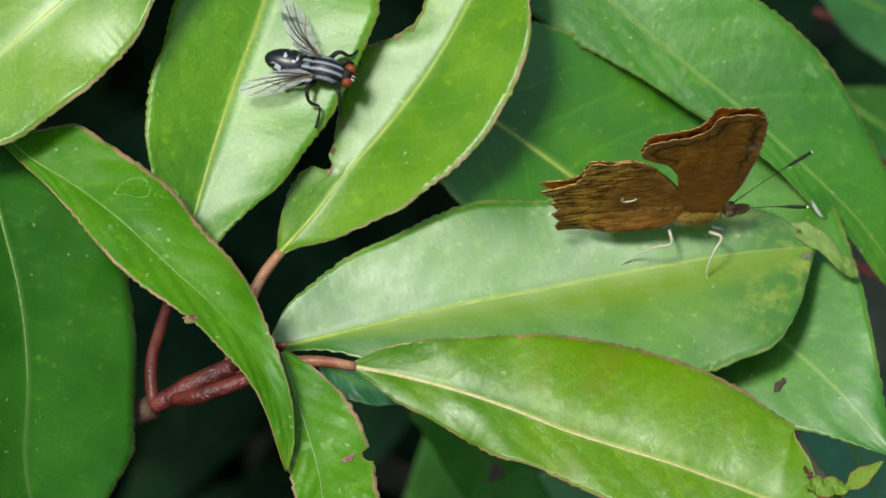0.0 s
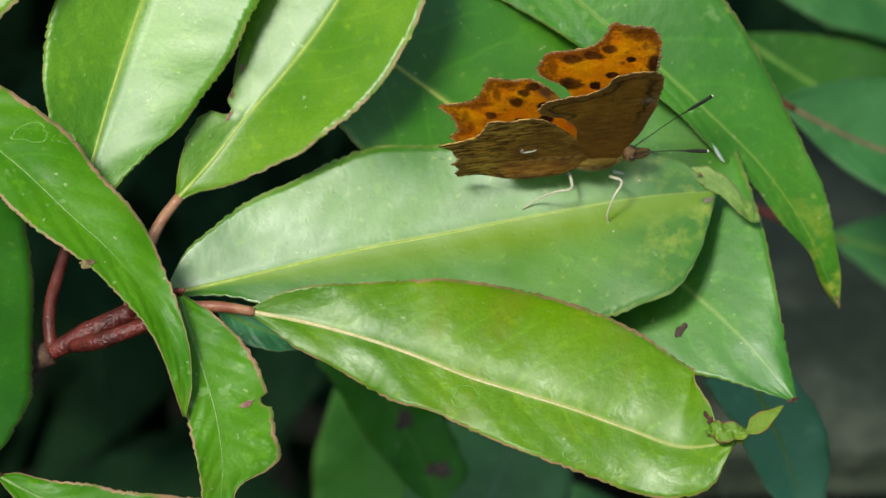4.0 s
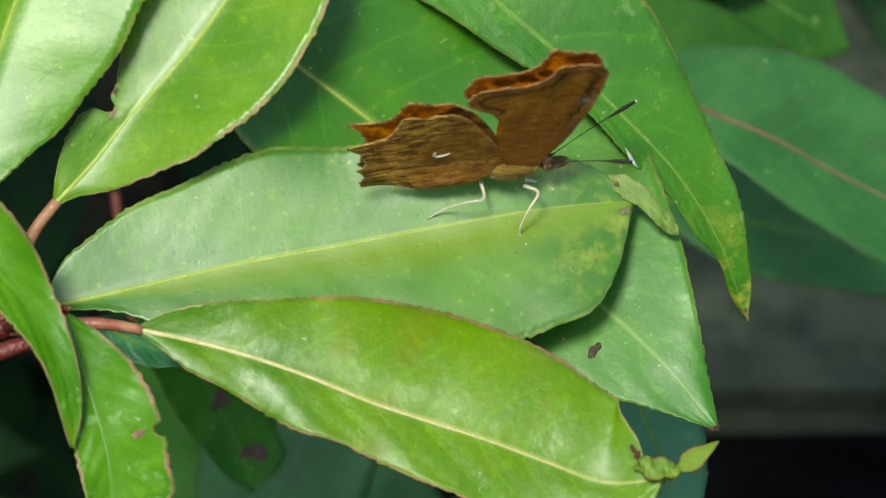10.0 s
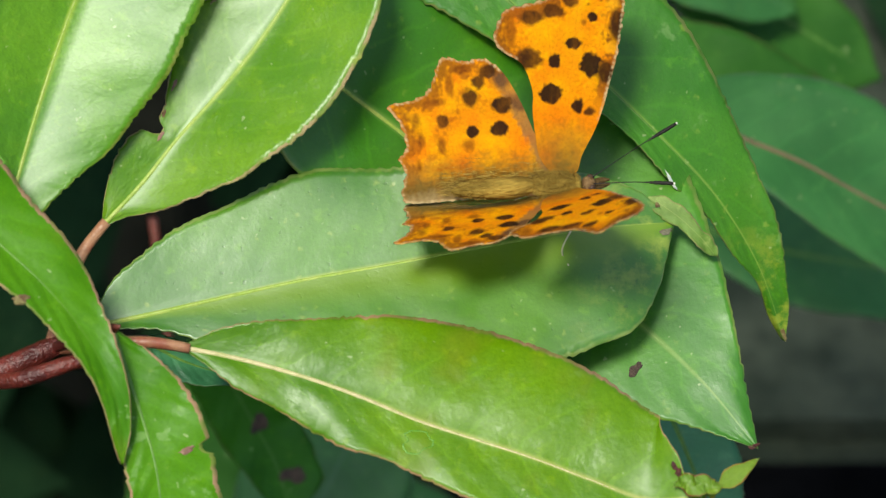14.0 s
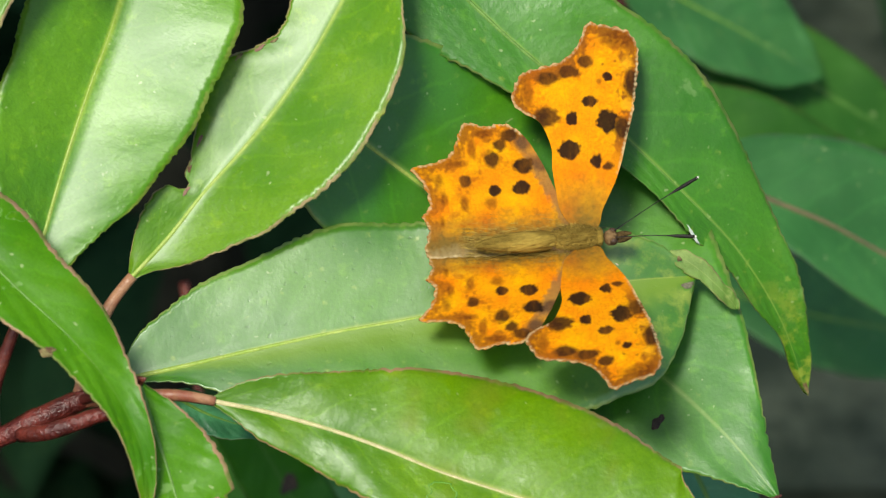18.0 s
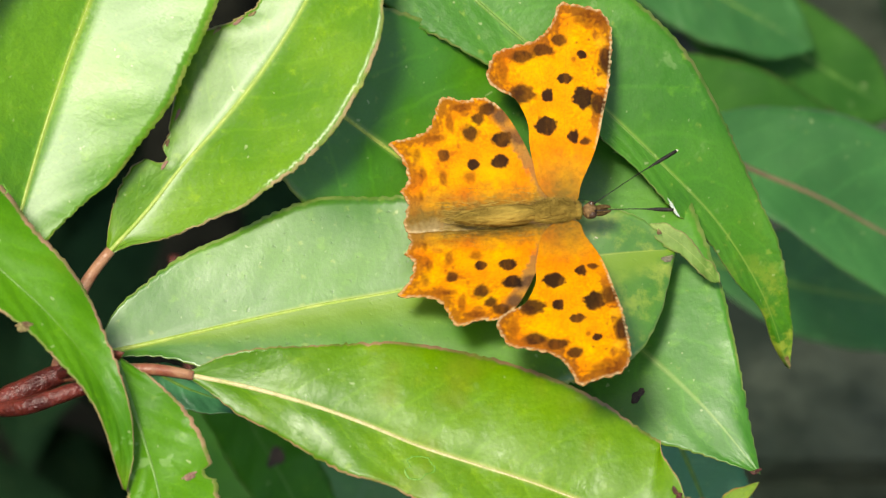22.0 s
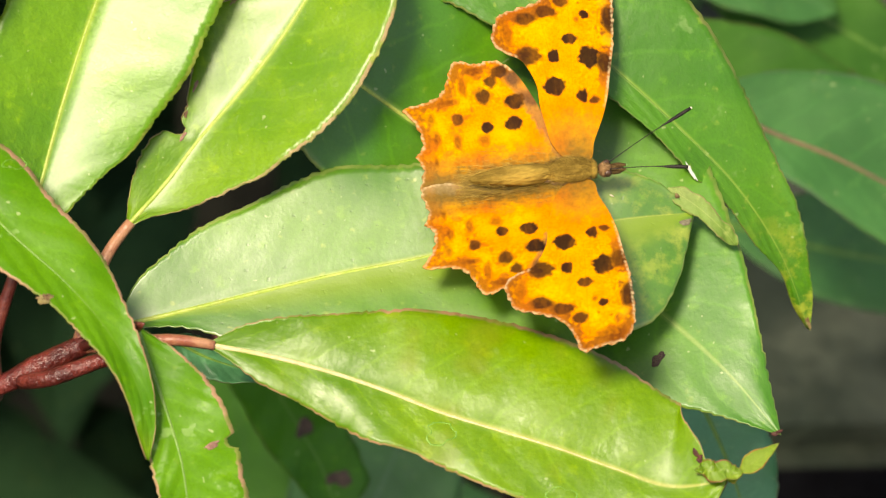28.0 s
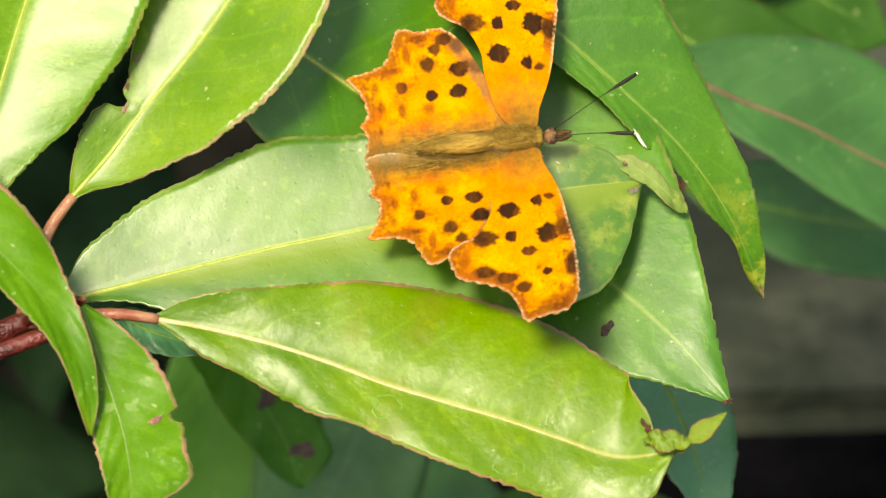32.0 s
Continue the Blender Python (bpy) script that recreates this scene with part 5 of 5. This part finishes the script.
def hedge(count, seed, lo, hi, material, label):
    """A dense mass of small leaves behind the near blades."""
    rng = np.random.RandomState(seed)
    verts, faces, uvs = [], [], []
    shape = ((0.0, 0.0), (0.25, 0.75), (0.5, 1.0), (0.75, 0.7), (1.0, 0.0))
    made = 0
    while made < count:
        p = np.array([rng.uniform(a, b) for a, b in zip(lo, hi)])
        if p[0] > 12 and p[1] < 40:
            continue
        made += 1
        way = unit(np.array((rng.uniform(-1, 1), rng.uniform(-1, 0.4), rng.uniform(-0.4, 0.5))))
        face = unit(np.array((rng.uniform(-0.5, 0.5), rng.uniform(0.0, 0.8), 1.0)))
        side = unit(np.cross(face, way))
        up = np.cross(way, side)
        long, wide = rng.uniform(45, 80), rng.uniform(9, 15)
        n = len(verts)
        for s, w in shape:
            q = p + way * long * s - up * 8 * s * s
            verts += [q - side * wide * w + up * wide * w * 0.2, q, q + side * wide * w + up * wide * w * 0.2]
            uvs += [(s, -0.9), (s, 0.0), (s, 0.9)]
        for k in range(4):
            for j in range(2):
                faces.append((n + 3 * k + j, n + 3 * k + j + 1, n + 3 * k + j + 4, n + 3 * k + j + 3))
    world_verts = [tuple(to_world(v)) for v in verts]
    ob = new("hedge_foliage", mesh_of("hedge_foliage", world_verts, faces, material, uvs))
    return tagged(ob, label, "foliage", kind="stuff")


hedge(1000, 3, (-330, -300, -640), (330, 330, -400), HEDGE, "dense hedge leaves coloured near black for the shade")
# Unseen leaves above, added to cast shade on the hedge behind.
hedge(420, 5, (-230, 105, -200), (-15, 300, -75), MATURE, "dense green leaves added out of view to shade the hedge")


# ---- what moves ----
# seconds, wing up from flat, swept back and pitched (degrees): far pair, then near pair
FAR_FORE = [(0.0, 93.9, 1, 0), (1.5, 92.5, 1, -2), (1.8, 87.5, 1, -7.5), (2.4, 89, 2.5, -6), (3.5, 83.6, 0.6, -5), (4.2, 86, 1.5, -6), (4.6, 88.5, 1, -4), (6.5, 93, 1, -1), (9.6, 92.5, 1.2, -1.2), (10.1, 89.5, 0.5, -3),
            (10.6, 81.7, -0.8, -4.5), (11.2, 80, -0.6, -3.5), (11.8, 67.9, 1.5, -2.8), (12.4, 62.8, 0, -2), (13.4, 54.7, 1, -2), (14.5, 31.4, -2, -3), (15.5, 15.2, -3.4, -6.5), (17.5, 11.1, -2, -7), (19.0, 9.6, -1.5, -7), (23.0, 6, 0, -1),
            (26.5, 6.5, 1, 0), (28.5, 6, 4, 3), (32.0, 6, 4, 3)]
FAR_HIND = [(0.0, 95.4, 3.2, -2.5), (1.5, 93.4, 3.5, -3.5), (1.8, 87.3, 2.5, -7), (2.4, 88.9, 5, -5.8), (3.5, 82, 1.5, -3.2), (4.2, 84.8, 3.5, -6), (4.6, 88.3, 2.5, -4.5), (6.5, 93.9, 3.8, -3.5), (9.6, 93.9, 4.1, -4), (10.1, 90.4, 2.5, -4.3),
            (10.6, 81.8, 0, -4.5), (11.2, 79.4, 0.8, -5.5), (11.8, 67.2, 2, -5), (12.4, 59.5, 0.8, -3.5), (13.4, 47.3, 2.5, -4), (14.5, 24.4, 0.8, -2.5), (15.5, 13.9, 0.4, -3.1), (17.5, 7.1, -0.3, -4.5), (19.0, 6.5, -0.6, -4.9), (23.0, 6.5, 0.2, -4.1),
            (26.5, 6.5, 0.8, -4.6), (28.5, 6.5, 1.5, -5.3), (32.0, 6.5, 1.5, -5.3)]
NEAR_FORE = [(0.0, 86.4, 0.9, 0.3), (1.5, 87.7, 0.9, 1), (1.8, 88.2, 1.5, 1), (2.4, 84.4, 3.5, -1.5), (3.5, 76, 0.3, -2), (4.2, 84.6, 2.5, -0.8), (4.6, 86.1, 1.5, 0), (6.5, 88.2, 0.7, 1), (9.6, 89.2, 0.5, 1.5), (10.1, 87.1, -0.5, 1),
             (10.6, 81.6, -1, 0), (11.2, 77.3, 0, -2.4), (11.8, 70.4, 1.5, -5), (12.4, 61.3, 1.5, -8.5), (13.4, 53.3, 3.7, -12), (14.5, 48.6, 4.7, -10.5), (15.5, 39.5, 5, -10.5), (17.5, 25.3, 6.2, -5), (19.0, 20.3, 7, -2),
             (23.0, 15.5, 9.4, -1.5), (26.5, 13.7, 10.5, -2), (28.5, 12.3, 12.5, -3.3), (32.0, 12.3, 12.5, -3.3)]
NEAR_HIND = [(0.0, 86.9, 3.5, -1.2), (1.5, 86.6, 4, 0), (1.8, 85.6, 5, 1), (2.4, 83.1, 6, 0.5), (3.5, 78.1, 2, -4.3), (4.2, 83.6, 5, 0), (4.6, 85.6, 6, -0.5), (6.5, 88.6, 6, -1), (9.6, 89.1, 6.5, -1.2), (10.1, 87.1, 5, -3),
             (10.6, 82.3, 2.7, -6), (11.2, 79.7, 4, -4.5), (11.8, 71.8, 7, -5), (12.4, 59, 8.2, -6.8), (13.4, 48.9, 9.5, -7.5), (14.5, 37.1, 8, -6.5), (15.5, 30, 8, -7), (17.5, 15.8, 7, -6.5), (19.0, 12, 6.6, -6.2), (23.0, 12.1, 6.3, -6.1),
             (26.5, 11.2, 4, -6), (28.5, 9.5, 1.1, -5.7), (32.0, 9.5, 1.1, -5.7)]


def motions():
    for item, side in WINGS:
        fore = item.name.startswith("forewing")
        beats = (FAR_FORE if fore else FAR_HIND) if side > 0 else (NEAR_FORE if fore else NEAR_HIND)
        rows = []
        for t, up, back, pitch in beats:
            shut = min(1.0, max(0.0, up / 90))
            closed = min(1.0, max(0.0, (up - 78) / 10))
            apart = 0.55 + 0.3 * shut - (0.4 if side > 0 else 0.0) * closed if fore else 0.8 + 0.35 * shut - (0.9 if side > 0 else 0.7) * closed
            root = pose(-0.0003, (0.8 + side * apart) / 1000, 0.00162 if fore else 0.0015 + 0.0013 * shut**2)
            rows.append((t, root @ pose(0, 0, 0, side * up, 0, 0) @ pose(0, 0, 0, 0, 0, side * back) @ pose(0, 0, 0, 0, pitch, 0)))
        walk(item, rows)
    stepped = Matrix.Translation(VIEW.to_3x3() @ Vector((-0.0003, 0.0009, 0.0))) @ PERCH
    walk(butterfly, [(0.0, PERCH), (26.5, PERCH), (28.5, stepped), (32.0, stepped)])
    off = [(3.43, (3, 14, 9)), (3.5, (14, 46, 34)), (3.7, (70, 150, 90)), (4.4, (120, 260, 150)), (5.6, (-120, 160, 120))]
    turned = FLY_SEAT.to_3x3().to_4x4()
    rows = [(0.0, FLY_SEAT), (3.37, FLY_SEAT)]
    for t, shift in off:
        rows.append((t, Matrix.Translation(VIEW.to_3x3() @ (Vector(shift) / 1000)) @ Matrix.Translation(FLY_SEAT.translation) @ turned))
    top, _ = GRIDS[CORNER.name]
    spot = top[22, 9]
    rest = frame_of((spot[0], spot[1], spot[2] + 2.4), (-0.8, 0.5, 0.1), (0.1, 0.2, 0.97))
    rows += [(7.0, rest), (32.0, rest)]
    walk(fly, rows)


motions()
